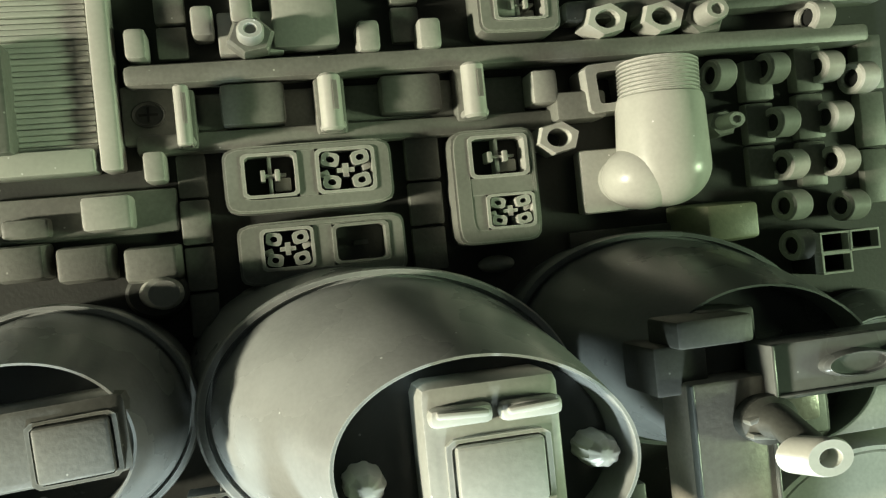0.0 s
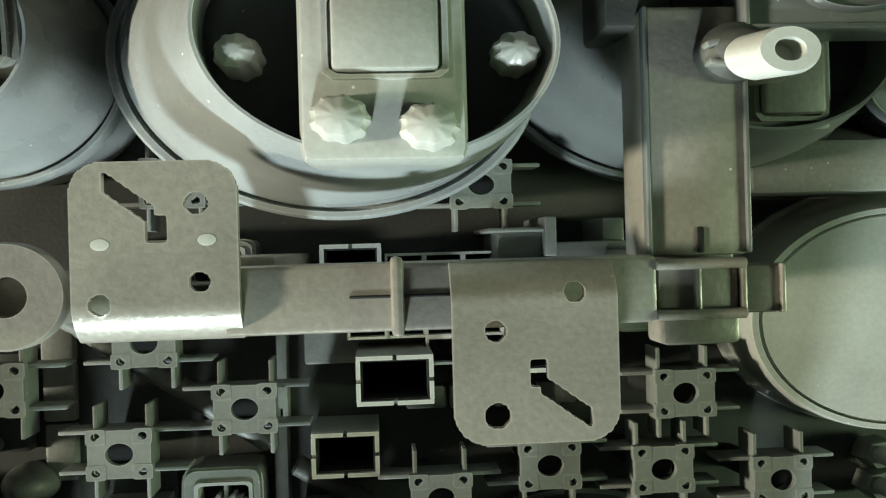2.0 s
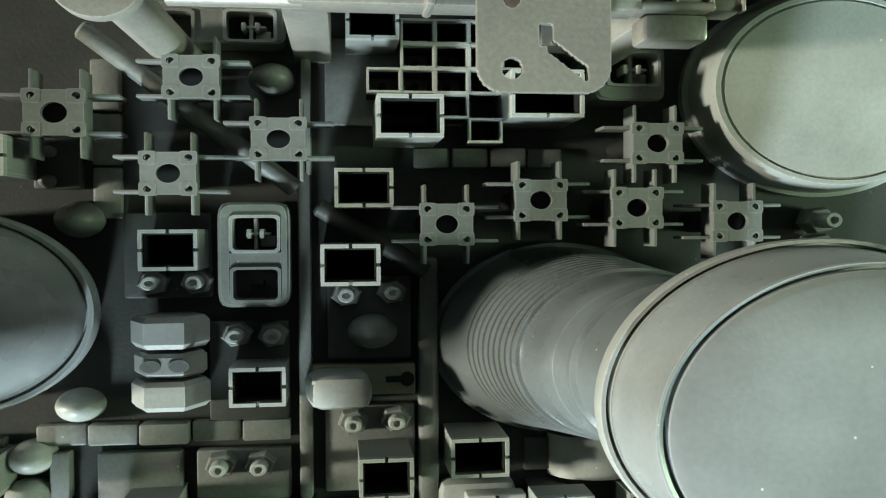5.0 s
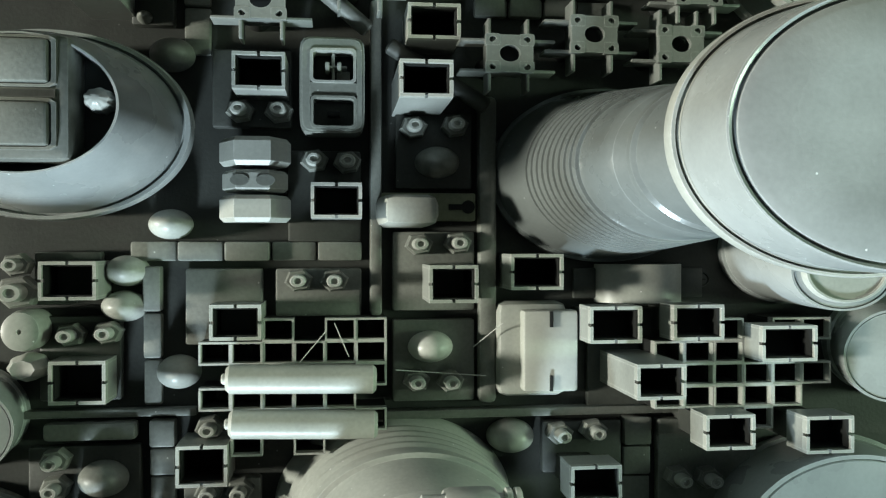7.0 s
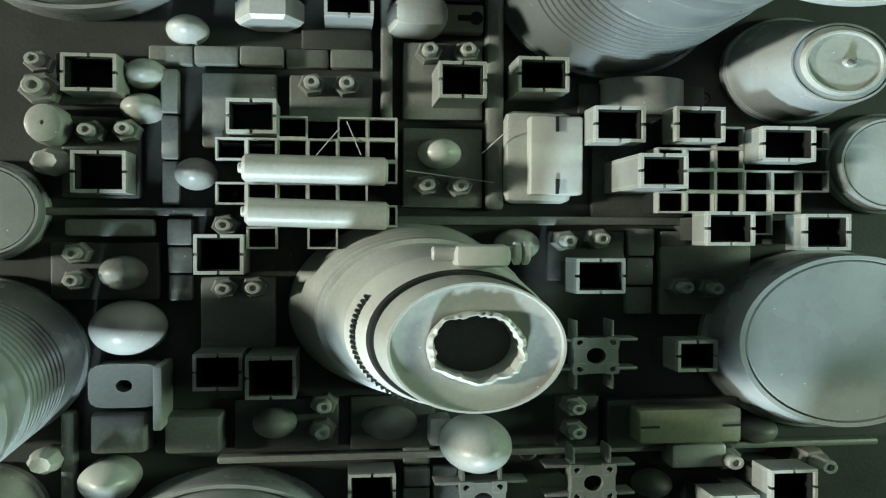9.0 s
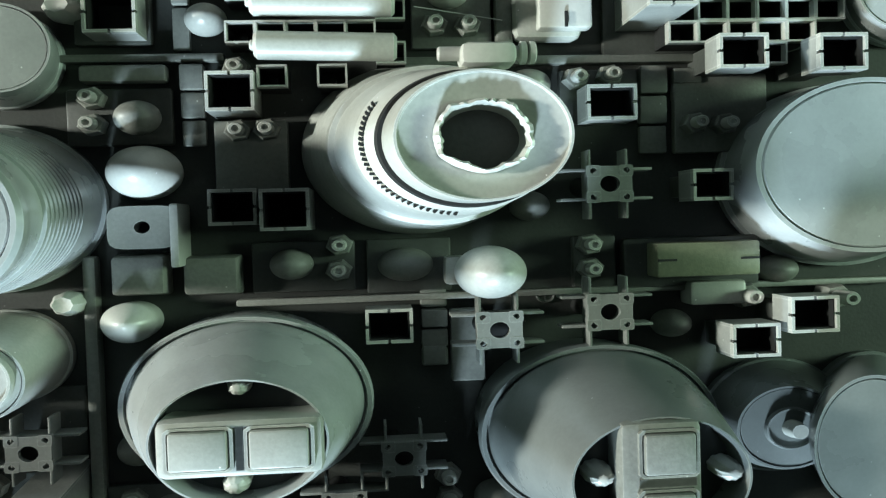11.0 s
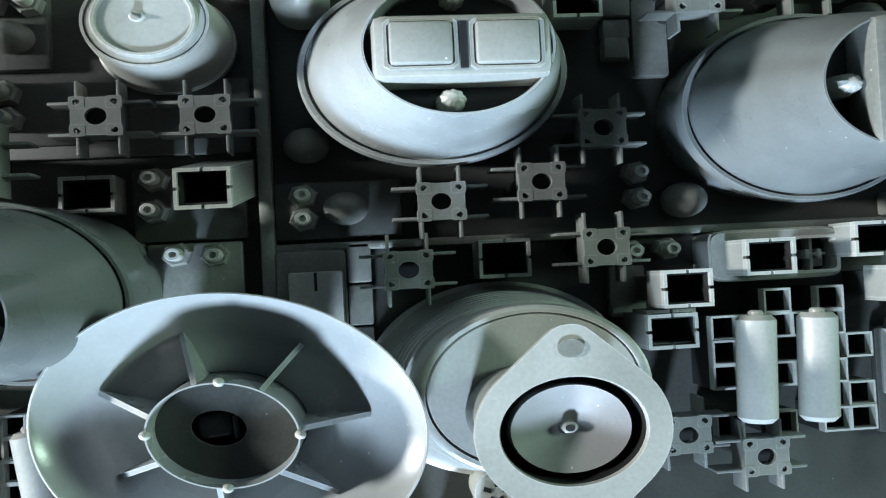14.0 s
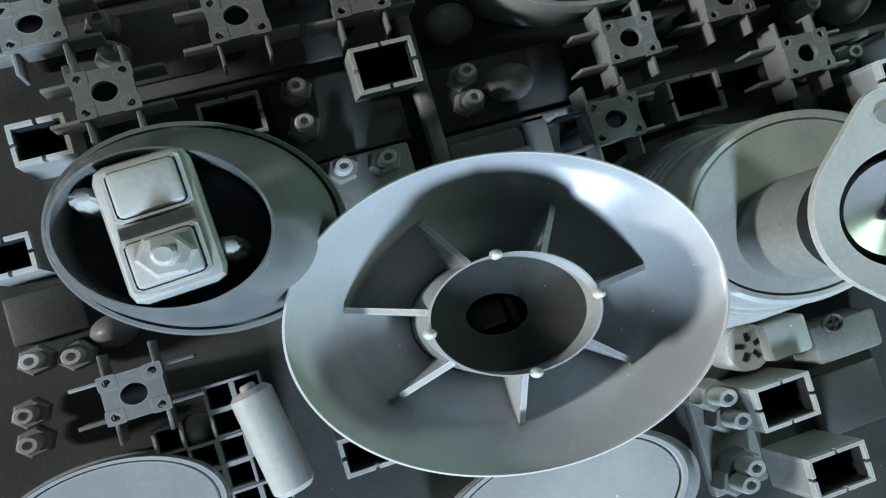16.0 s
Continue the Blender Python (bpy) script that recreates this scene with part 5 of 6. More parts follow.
bridge_bar(bridge, "post", 0.0135, 0.1024, 0.010, 0.010, 0.0, 0.068)
bridge_bar(bridge, "post", 0.0905, 0.1014, 0.010, 0.010, 0.0, 0.068)
bridge_bar(bridge, "post", 0.1046, 0.1410, 0.010, 0.010, 0.0, 0.068)
bridge_bar(bridge, "arm_slot", 0.0890, 0.1079, 0.0013, 0.0044, 0.0690, 0.0699)
bm = bmesh.new()
rings(bm, [(0.115, 0.1477, 0.0081, 0.0027, 0.0715), (0.115, 0.1477, 0.0081, 0.0027, 0.0738), (0.115, 0.1477, 0.0071, 0.0023, 0.0746), (0.115, 0.1477, 0.0065, 0.0020, 0.0736), (0.115, 0.1477, 0.0016, 0.0006, 0.0735)], n=40)
part("arm_boss", bm, SHADED_SATIN, bridge, "oval dished boss")
bm = bmesh.new()
rings(bm, [(0.1309, 0.1476, 0.0062, 0.0029, 0.0715), (0.1309, 0.1476, 0.0062, 0.0029, 0.0738), (0.1309, 0.1476, 0.0054, 0.0025, 0.0746), (0.1309, 0.1476, 0.0049, 0.0021, 0.0736), (0.1309, 0.1476, 0.0012, 0.0006, 0.0735)], n=40)
part("arm_boss", bm, SHADED_SATIN, bridge, "oval dished boss")
for px, py in ((-0.0070, 0.1096), (0.0090, 0.1100)):
    bm = bmesh.new()
    rings(bm, [(px, py, 0.0015, 0.0010, 0.0757), (px, py, 0.0014, 0.0009, 0.07605), (px, py, 0.0008, 0.0005, 0.0761)], n=20)
    part("paint_spot", bm, PALE, bridge, "pale dab of paint")
bracket = thing("slotted_bracket", 0.0740, 0.1060, 0, "small grey plastic bracket with ribs, lying on the board", "bracket")
for name, cx, cy, ax, ay, za, zb in (("base", 0.0815, 0.1036, 0.0190, 0.0095, 0.0, 0.0220), ("tongue", 0.0672, 0.1076, 0.0125, 0.0066, 0.0, 0.0240), ("rib", 0.0722, 0.1096, 0.0026, 0.0086, 0.0, 0.0275), ("rib", 0.0660, 0.1112, 0.0150, 0.0010, 0.0, 0.0265), ("rib", 0.0668, 0.1046, 0.0130, 0.0010, 0.0, 0.0262), ("foot", 0.0880, 0.1100, 0.0050, 0.0070, 0.0, 0.0200)):
    bm = bmesh.new()
    box(bm, cx, cy, za, ax, ay, zb, 0.0005)
    part(name, bm, CLIPGREY, bracket)
round_can(0.1729, 0.1426, 0.0157, 0.0109, 0.1563, 0.1406, 0.0134, 0.0092, 0.0300, "round_can", "low greenish grey round can with a centre pin")
peg(0.1540, 0.1405, 0.003, 0.036)
block(0.1455, 0.1240, 0.0516, 0.0122, 0.0220, 0.0000, MID)
round_can(0.1585, 0.0902, 0.0395, 0.0284, 0.1537, 0.0887, 0.0357, 0.0258, 0.0225, "round_can", "large round pale can with a flat satin top", mat=LIGHT)

# ---------- clips, tubes and pads, upper middle ----------
grid_clip(-0.0471, 0.0803)
grid_clip(-0.0152, 0.0893)
grid_clip(0.0055, 0.0744)
grid_clip(-0.0209, 0.0659)
grid_clip(0.0472, 0.0532)
grid_clip(0.0714, 0.0592)
grid_clip(0.0969, 0.0572)
grid_clip(0.1241, 0.0536)
grid_clip(0.1023, 0.0739)
grid_clip(0.1361, 0.0332)
grid_clip(0.0578, 0.1214)
grid_clip(-0.0084, 0.1231)
square_tube(0.0378, 0.0799, 0.0165, 0.0105, 0.0280, 0.0000, 0.0000, 0.0000)
square_tube(0.0265, 0.0626, 0.0149, 0.0099, 0.0200, 0.0000, 0.0000, 0.0000)
square_tube(-0.0216, 0.0472, 0.0142, 0.0101, 0.0220, 0.0000, 0.0000, 0.0000)
square_tube(0.0228, 0.0436, 0.0141, 0.0098, 0.0350)
square_tube(-0.0007, 0.0123, 0.0141, 0.0099, 0.0190, 0.0000, 0.0000, 0.0000)
square_tube(0.0289, 0.1044, 0.0134, 0.0094, 0.0220, 0.0000, 0.0000, 0.0000)
square_tube(0.0728, 0.0861, 0.0188, 0.0120, 0.0260, 0.0000, 0.0000, 0.0000)
square_tube(-0.0644, 0.0700, 0.0130, 0.0097, 0.0260, 0.0000, 0.0000, 0.0000)
lattice(0.0409, 0.0907, 0.0089, 0.0064, ((-1, 0), (0, 0), (1, 0), (0, 1), (1, 1), (1, -1), (2, -2), (1, 2), (0, 2), (2, 1), (2, 0), (2, 2), (3, 1), (3, 2)), 0.0150, 0.0000)
socket_panel(-0.0019, 0.0456, 0.0184, 0.0272, 0.0120, ((0.0003, 0.0054, 0.0130, 0.0098, 0), (0.0004, -0.0078, 0.0130, 0.0092, 2),))
socket_panel(-0.0121, 0.1059, 0.0376, 0.0107, 0.0100, ((-0.0110, -0.0010, 0.0134, 0.0083, 2), (0.0097, -0.0008, 0.0137, 0.0084, 0),))
socket_panel(0.0992, 0.0942, 0.0193, 0.0150, 0.0120, ((0.0008, 0.0011, 0.0151, 0.0097, 0),))
dome(0.0024, 0.0927, 0.0064, 0.0043, 0.0090, 0.0000)
dome(-0.0479, 0.0551, 0.0065, 0.0049, 0.0090, 0.0000)
dome(-0.0550, 0.0727, 0.0024, 0.0017, 0.0090, 0.0000)
dome(-0.0551, 0.0650, 0.0024, 0.0020, 0.0090, 0.0000)
pad(-0.0529, 0.0745, 0.0120, 0.0231, 0.0040, 0.0000)
pad(-0.0251, 0.0454, 0.0228, 0.0228, 0.0040, 0.0000)
pad(-0.0042, 0.0142, 0.0212, 0.0268, 0.0040, 0.0000)
hex_bolt(-0.0282, 0.0385, 0.0040, 0.0042, 0.0090)
hex_bolt(-0.0172, 0.0385, 0.0040, 0.0042, 0.0090)
hex_bolt(-0.0071, 0.0244, 0.0040, 0.0042, 0.0090)
hex_bolt(0.0024, 0.0241, 0.0040, 0.0042, 0.0090)
keyhole_plate(0.0264, 0.0112, 0.0280, 0.0083, 0.006)
nut_stack(-0.0237, 0.0183, 0.0200, 0.0235, 0.018)
rail(0.0115, 0.0841, 0.0026, 0.0352, 0.0060, 0, MID)
strap(0.0615, 0.0716, 0.0424, 0.0054, 0.0040, 4, 0, MID)
strap(-0.0407, 0.0762, 0.0075, 0.0425, 0.0030, 3, 0, MID)
pipe((-0.0420, 0.1014, 0.0200), (0.0086, 0.0629, 0.0060), 0.0025)
pipe((0.0143, 0.0583, 0.0080), (0.0436, 0.0407, 0.0080), 0.0025, DARK)
pad(0.0369, 0.0923, 0.0409, 0.0237, 0.0020, 0.0000, MID)
block(0.0205, 0.0098, 0.0176, 0.0098, 0.0180, 0.0000, LIGHT, taper=0.9, lean=(0.002, 0), bevel=0.003)
hex_bolt(0.1573, 0.0538, 0.0020, 0.0050, 0.0120)
hex_bolt(0.1573, 0.0462, 0.0020, 0.0050, 0.0120)
cup_e = cone_cup(-0.0772, 0.0320, 0.0378, 0.0256, -0.0732, 0.0324, 0.0228, 0.0162, 0.0524, 0.0180, 0.0100, ((-0.0562, 0.0342, 0.0034, 0.0028), ), "round pale cone cup with a double cover plate")
cup_plate(cup_e, -0.0760, 0.0335, 0.0307, 0.0292, 0.0400, 0.0540, 0.0, ((0.0027, 0.0079, 0.0199, 0.0117), (0.0027, -0.0063, 0.0199, 0.0117), ), MID)
# the tube's shaded side is put into its darker body colour
round_can(0.0812, 0.0213, 0.0345, 0.0256, 0.0925, 0.0215, 0.0262, 0.0192, 0.0550, "threaded_tube", "wide grey threaded tube leaning out of the board", ribs=10, lip=0.012, mat=SHADED_SATIN)
tube_cap(0.0925, 0.0215, 0.0262, 0.0192, 0.055, 0.1036, 0.0217, 0.0398, 0.0284, 0.0974)
round_can(0.1420, -0.0016, 0.0223, 0.0164, 0.1365, -0.0068, 0.0156, 0.0114, 0.0400, "round_can", "small grey round can with a raised lid and a pull tab", inset=0.8)
pull_tab(0.1379, -0.0068, 0.041)
round_can(0.1738, -0.0314, 0.0190, 0.0158, 0.1646, -0.0331, 0.0171, 0.0141, 0.0220, "round_can", "low grey round can with a flat top")

# ---------- middle of the board ----------
square_tube(-0.0730, -0.0098, 0.0150, 0.0105, 0.0160, 0.0000, 0.0000, 0.0000)
square_tube(-0.0705, -0.0375, 0.0149, 0.0118, 0.0160, 0.0000, 0.0000, 0.0000)
square_tube(-0.0283, -0.0214, 0.0140, 0.0098, 0.0180, 0.0000, 0.0000, 0.0000)
square_tube(0.0315, -0.0109, 0.0137, 0.0104, 0.0240, 0.0000, 0.0000, 0.0000)
square_tube(0.0562, -0.0078, 0.0153, 0.0102, 0.0190, 0.0000, 0.0000, 0.0000)
square_tube(0.0778, -0.0227, 0.0152, 0.0104, 0.0240, 0.0000, 0.0000, 0.0130)
square_tube(0.1023, -0.0223, 0.0151, 0.0102, 0.0240, 0.0000, 0.0000, 0.0130)
square_tube(0.1277, -0.0282, 0.0166, 0.0102, 0.0280, 0.0000, 0.0000, 0.0170)
square_tube(0.0865, -0.0371, 0.0138, 0.0096, 0.0360, 0.0000, 0.0000, 0.0000)
square_tube(0.1100, -0.0531, 0.0146, 0.0099, 0.0280, 0.0000, 0.0000, 0.0170)
square_tube(0.1388, -0.0541, 0.0144, 0.0106, 0.0300, 0.0000, 0.0000, 0.0190)
square_tube(-0.0374, -0.0607, 0.0138, 0.0113, 0.0180, 0.0000, 0.0000, 0.0000)
pad(0.0281, 0.0280, 0.0229, 0.0228, 0.0040, 0.0000, DARK)
pad(0.0281, -0.0079, 0.0246, 0.0236, 0.0040, 0.0000, MID)
pad(0.0281, -0.0345, 0.0247, 0.0245, 0.0040, 0.0000, MID)
pad(-0.0331, -0.0179, 0.0219, 0.0221, 0.0040, 0.0000, MID)
pad(-0.0059, -0.0140, 0.0250, 0.0141, 0.0040, 0.0000, MID)
pad(-0.0764, -0.0095, 0.0184, 0.0152, 0.0040, 0.0000, DARK)
pad(-0.0730, -0.0324, 0.0223, 0.0241, 0.0040, 0.0000, DARK)
pad(-0.0719, -0.0658, 0.0308, 0.0169, 0.0040, 0.0000, DARK)
pad(0.0737, -0.0616, 0.0249, 0.0156, 0.0040, 0.0000, DARK)
pad(0.1130, -0.0680, 0.0304, 0.0247, 0.0040, 0.0000, MID)
hex_bolt(0.0218, 0.0346, 0.0040, 0.0042, 0.0090)
hex_bolt(0.0341, 0.0352, 0.0040, 0.0042, 0.0090)
hex_bolt(0.0234, 0.0002, 0.0040, 0.0042, 0.0090)
hex_bolt(0.0349, 0.0005, 0.0040, 0.0042, 0.0090)
hex_bolt(0.0226, -0.0401, 0.0040, 0.0042, 0.0090)
hex_bolt(0.0327, -0.0403, 0.0040, 0.0042, 0.0090)
hex_bolt(-0.0116, -0.0103, 0.0040, 0.0042, 0.0090)
hex_bolt(-0.0013, -0.0104, 0.0040, 0.0042, 0.0090)
hex_bolt(-0.0749, -0.0253, 0.0040, 0.0042, 0.0090)
hex_bolt(-0.0648, -0.0248, 0.0040, 0.0042, 0.0090)
hex_bolt(-0.0790, -0.0605, 0.0040, 0.0042, 0.0090)
hex_bolt(-0.0790, -0.0682, 0.0040, 0.0042, 0.0090)
hex_bolt(-0.0368, -0.0523, 0.0040, 0.0042, 0.0090)
hex_bolt(0.0659, -0.0568, 0.0040, 0.0042, 0.0090)
hex_bolt(0.0765, -0.0562, 0.0040, 0.0042, 0.0090)
hex_bolt(0.1033, -0.0713, 0.0040, 0.0042, 0.0090)
hex_bolt(0.1130, -0.0717, 0.0040, 0.0042, 0.0090)
hex_bolt(-0.0891, -0.0056, 0.0040, 0.0042, 0.0090)
hex_bolt(-0.0887, -0.0132, 0.0040, 0.0060, 0.0100)
dome(0.0289, 0.0244, 0.0067, 0.0047, 0.0090, 0.0040, MID)
dome(0.0269, -0.0302, 0.0067, 0.0047, 0.0090, 0.0040, PALE)
dome(-0.0663, -0.0663, 0.0069, 0.0051, 0.0090, 0.0040, MID)
dome(-0.0605, -0.0075, 0.0062, 0.0045, 0.0100, 0.0000, LIGHT)
dome(-0.0613, -0.0177, 0.0065, 0.0045, 0.0100, 0.0000, LIGHT)
dome(-0.0461, -0.0369, 0.0063, 0.0049, 0.0100, 0.0000, LIGHT)
dome(-0.0484, 0.0059, 0.0063, 0.0044, 0.0100, 0.0000, LIGHT)
dome(0.0517, -0.0581, 0.0073, 0.0051, 0.0100, 0.0000, LIGHT)
pill(-0.0861, -0.0237, 0.0055, 0.0058, 0.014)
rope_knob(-0.0861, -0.0342, 0.0053, 0.0039, 0.012)
strap(-0.0264, -0.0019, 0.0666, 0.0056, 0.0050, 5, 0, MID)
rail(0.0108, 0.0255, 0.0035, 0.0929, 0.0060, 0, MID)
rail(0.0442, -0.0015, 0.0055, 0.0920, 0.0060, 0, MID)
rail(0.0567, -0.0506, 0.0958, 0.0027, 0.0050, 0, MID)
rail(-0.0649, -0.0483, 0.0481, 0.0024, 0.0040, 0, MID)
strap(-0.0533, -0.0262, 0.0050, 0.0406, 0.0040, 3, 0, MID)
lattice(-0.0170, -0.0304, 0.0087, 0.0064, ((-2, 0), (-1, 0), (0, 0), (1, 0), (2, 0), (3, 0), (0, 1), (2, 1), (3, 1), (3, -1), (-2, -2), (-1, -2), (0, -2), (1, -2), (2, -2), (3, -3), (-1, -4), (1, -4)), 0.0140, 0.0000)
battery(-0.0304, -0.0364, 0.0102, -0.0371, 0.0040, 0.0210)
battery(-0.0296, -0.0486, 0.0105, -0.0497, 0.0040, 0.0210)
rocker_switch(0.0589, -0.0311, 0.0214, 0.0283, 0.009, 0.014)
half_round(0.0923, -0.0118, 0.0277, 0.0117, 0.010)
screw_head(0.1129, -0.0109, 0.0, 0.003)
lattice(0.1151, -0.0384, 0.0092, 0.0066, ((-1, 0), (0, 0), (1, 0), (2, 0), (3, 0), (-2, 1), (-1, 1), (0, 1), (0, 2), (-2, -1), (-1, -1), (0, -1), (1, -1), (2, -1), (1, -2), (3, 2), (2, 2)), 0.0160, 0.0000)
block(-0.0702, -0.0531, 0.0253, 0.0051, 0.0060, 0.0000, MID)
strap(-0.0505, -0.0626, 0.0071, 0.0249, 0.0040, 3, 0, MID)
strap(0.0912, -0.0665, 0.0087, 0.0279, 0.0040, 3, 0, MID)
strap(0.1021, -0.0587, 0.0091, 0.0105, 0.0050, 2, 0, MID)
pad(0.0910, -0.0348, 0.0308, 0.0306, 0.0030, 0.0000)
loose_thread((-0.0110, -0.0331, 0.0145), (-0.0035, -0.0242, 0.0145))
loose_thread((-0.0013, -0.0221, 0.0145), (0.0028, -0.0318, 0.0145))
loose_thread((0.0396, -0.0303, 0.0070), (0.0475, -0.0229, 0.0120))
loose_thread((0.0161, -0.0360, 0.0125), (0.0434, -0.0390, 0.0070))

# ---------- around the clamped spout ----------
square_tube(-0.0375, -0.0938, 0.0136, 0.0103, 0.0200, 0.0000, 0.0000, 0.0000)
square_tube(-0.0225, -0.0950, 0.0139, 0.0118, 0.0240, 0.0000, 0.0000, 0.0000)
square_tube(0.0715, -0.0669, 0.0146, 0.0101, 0.0260, 0.0000, 0.0000, 0.0140)
square_tube(0.1026, -0.0911, 0.0123, 0.0093, 0.0220, 0.0000, 0.0000, 0.0100)
square_tube(0.1312, -0.1303, 0.0147, 0.0107, 0.0260, 0.0000, 0.0000, 0.0140)
grid_clip(0.0708, -0.0902)
grid_clip(0.0701, -0.1274)
clamped_spout(0.0165, -0.0770, 0.0348, 0.0258, 0.0275, -0.0806, 0.0208, 0.0150, 0.0755)
clamp_screw(0.0306, -0.0596, 0.0241, 0.0058, 0.061)
dome(-0.0652, -0.0825, 0.0109, 0.0081, 0.020, 0.0, PALE)
ball(0.0351, -0.1145, 0.0102, 0.0075, 0.006, 0.018)
block(0.0269, -0.1146, 0.0069, 0.0086, 0.0100, 0.0000, LIGHT)
pad(-0.0335, -0.0784, 0.0218, 0.0216, 0.0050, 0.0000, MID)
pad(-0.0192, -0.1122, 0.0311, 0.0154, 0.0040, 0.0000)
pad(0.0129, -0.1128, 0.0261, 0.0166, 0.0030, 0.0000)
hex_bolt(-0.0370, -0.0708, 0.0040, 0.0042, 0.0090)
hex_bolt(-0.0284, -0.0706, 0.0040, 0.0042, 0.0090)
hex_bolt(-0.0081, -0.1058, 0.0040, 0.0042, 0.0090)
hex_bolt(-0.0085, -0.1135, 0.0040, 0.0042, 0.0090)
hex_bolt(0.0689, -0.1081, 0.0040, 0.0042, 0.0090)
hex_bolt(0.0690, -0.1155, 0.0040, 0.0042, 0.0090)
dome(-0.0227, -0.1113, 0.0066, 0.0047, 0.0090, 0.0040)
dome(0.0118, -0.1126, 0.0086, 0.0052, 0.0090, 0.0020)
dome(0.0512, -0.0956, 0.0064, 0.0046, 0.0110, 0.0000)
dome(0.1309, -0.1182, 0.0073, 0.0046, 0.0090, 0.0000)
pad(0.0711, -0.1136, 0.0137, 0.0161, 0.0040, 0.0000)
round_can(-0.1105, -0.0921, 0.0322, 0.0241, -0.1045, -0.0968, 0.0280, 0.0203, 0.0690, "threaded_tube", "large grey threaded can leaning over, with a flat satin cap", ribs=10, lip=0.03)
angle = thing("angle_bracket", -0.0652, -0.0988, 0, "grey angle bracket with a round hole and a pale upright side", "bracket")
bm = bmesh.new()
hole_plate(bm, -0.0652, -0.0988, 0.0199, 0.0126, 0.0, 0.0100, 0.0046, 0.0036, 0, 40, True, 5.0)
part("plate", bm, PANEL, angle)
# black disc in the bracket's hole, coloured as the shade inside
bm = bmesh.new()
rings(bm, [(-0.0652, -0.0988, 0.0024, 0.0019, 0.0), (-0.0652, -0.0988, 0.0024, 0.0019, 0.0030)], n=24)
part("hole_shade", bm, BLACK, angle)
bm = bmesh.new()
box(bm, -0.0545, -0.1014, 0.0, 0.0025, 0.0183, 0.0170, 0.0006)
part("upright", bm, LIGHT, angle)
block(-0.0673, -0.1130, 0.0172, 0.0128, 0.0090, 0.0000, MID, taper=0.88, name="key_cap", label="grey painted keyboard key with a dished top")
block(-0.0462, -0.1138, 0.0177, 0.0124, 0.0090, 0.0000, MID, taper=0.88, name="key_cap", label="grey painted keyboard key with a dished top")
round_can(0.1520, -0.0886, 0.0385, 0.0280, 0.1493, -0.0868, 0.0362, 0.0261, 0.0262, "round_can", "wide grey round can with a smooth satin top")
block(0.1018, -0.1145, 0.0439, 0.0156, 0.0060, 0.0000, DARK)
slotted_block(0.1032, -0.1134, 0.0324, 0.0104, 0.010, 0.006, OLIVE)
rail(0.0663, -0.1226, 0.2120, 0.0021, 0.0050, 0, MID)
hex_bolt(0.1476, -0.1270, 0.0020, 0.0050, 0.0160)
round_can(-0.1052, -0.0481, 0.0167, 0.0141, -0.0992, -0.0486, 0.0149, 0.0124, 0.0220, "round_can", "low dark green-grey round can with a flat top")
block(-0.0590, 0.2233, 0.0110, 0.0257, 0.0125, 0.0000, MID)

# ---------- lower board ----------
grid_clip(-0.1213, -0.1598)
grid_clip(-0.0945, -0.1603)
grid_clip(-0.0353, -0.1850)
grid_clip(-0.0085, -0.1809)
grid_clip(0.0089, -0.1672)
grid_clip(-0.0447, -0.2024)
grid_clip(0.0080, -0.1990)
grid_clip(0.0375, -0.1314)
grid_clip(0.1108, -0.2004)
grid_clip(-0.1620, -0.1521)
grid_clip(-0.1515, -0.1694)
grid_clip(-0.1620, -0.2310)
grid_clip(0.0486, -0.2572)
square_tube(-0.0946, -0.1799, 0.0138, 0.0101, 0.0320, -0.0030, -0.0060)
square_tube(-0.1280, -0.1781, 0.0142, 0.0097, 0.0120, 0.0000, 0.0000, 0.0000)
square_tube(0.0060, -0.1300, 0.0139, 0.0101, 0.0160, 0.0000, 0.0000, 0.0030)
square_tube(-0.0177, -0.2005, 0.0143, 0.0105, 0.0140, 0.0000, 0.0000, 0.0010)
square_tube(0.0522, -0.2037, 0.0140, 0.0097, 0.0260, 0.0000, 0.0000, 0.0130)
square_tube(0.0273, -0.2109, 0.0133, 0.0098, 0.0300, 0.0000, 0.0000, 0.0170)
square_tube(0.0869, -0.2002, 0.0167, 0.0096, 0.0220, 0.0000, 0.0000, 0.0090)
square_tube(0.0932, -0.2127, 0.0147, 0.0098, 0.0260, 0.0000, 0.0000, 0.0130)
square_tube(0.1141, -0.1376, 0.0146, 0.0099, 0.0240, 0.0000, 0.0000, 0.0110)
round_can(-0.1075, -0.1362, 0.0182, 0.0136, -0.1063, -0.1385, 0.0156, 0.0116, 0.0328, "lidded_can", "pale round can with a raised disc lid and finger slot", inset=0.82, mat=LIGHT)
pull_tab(-0.1078, -0.1379, 0.0333)
rope_knob(-0.0879, -0.1206, 0.0048, 0.0036, 0.012)
cone_lid(-0.0701, -0.1267, 0.0082, 0.0059, 0.016)
cup_m = cone_cup(-0.0352, -0.1500, 0.0360, 0.0254, -0.0326, -0.1525, 0.0221, 0.0157, 0.0550, 0.0205, 0.0110, ((-0.0328, -0.1392, 0.0029, 0.0024), (-0.0343, -0.1639, 0.0034, 0.0025), ), "round satin cone cup with a two-window cover plate across it")
cup_plate(cup_m, -0.0320, -0.1531, 0.0406, 0.0146, 0.0440, 0.0575, 0.0, ((-0.0096, 0.0001, 0.0166, 0.0112), (0.0097, -0.0001, 0.0169, 0.0113), ), LIGHT)
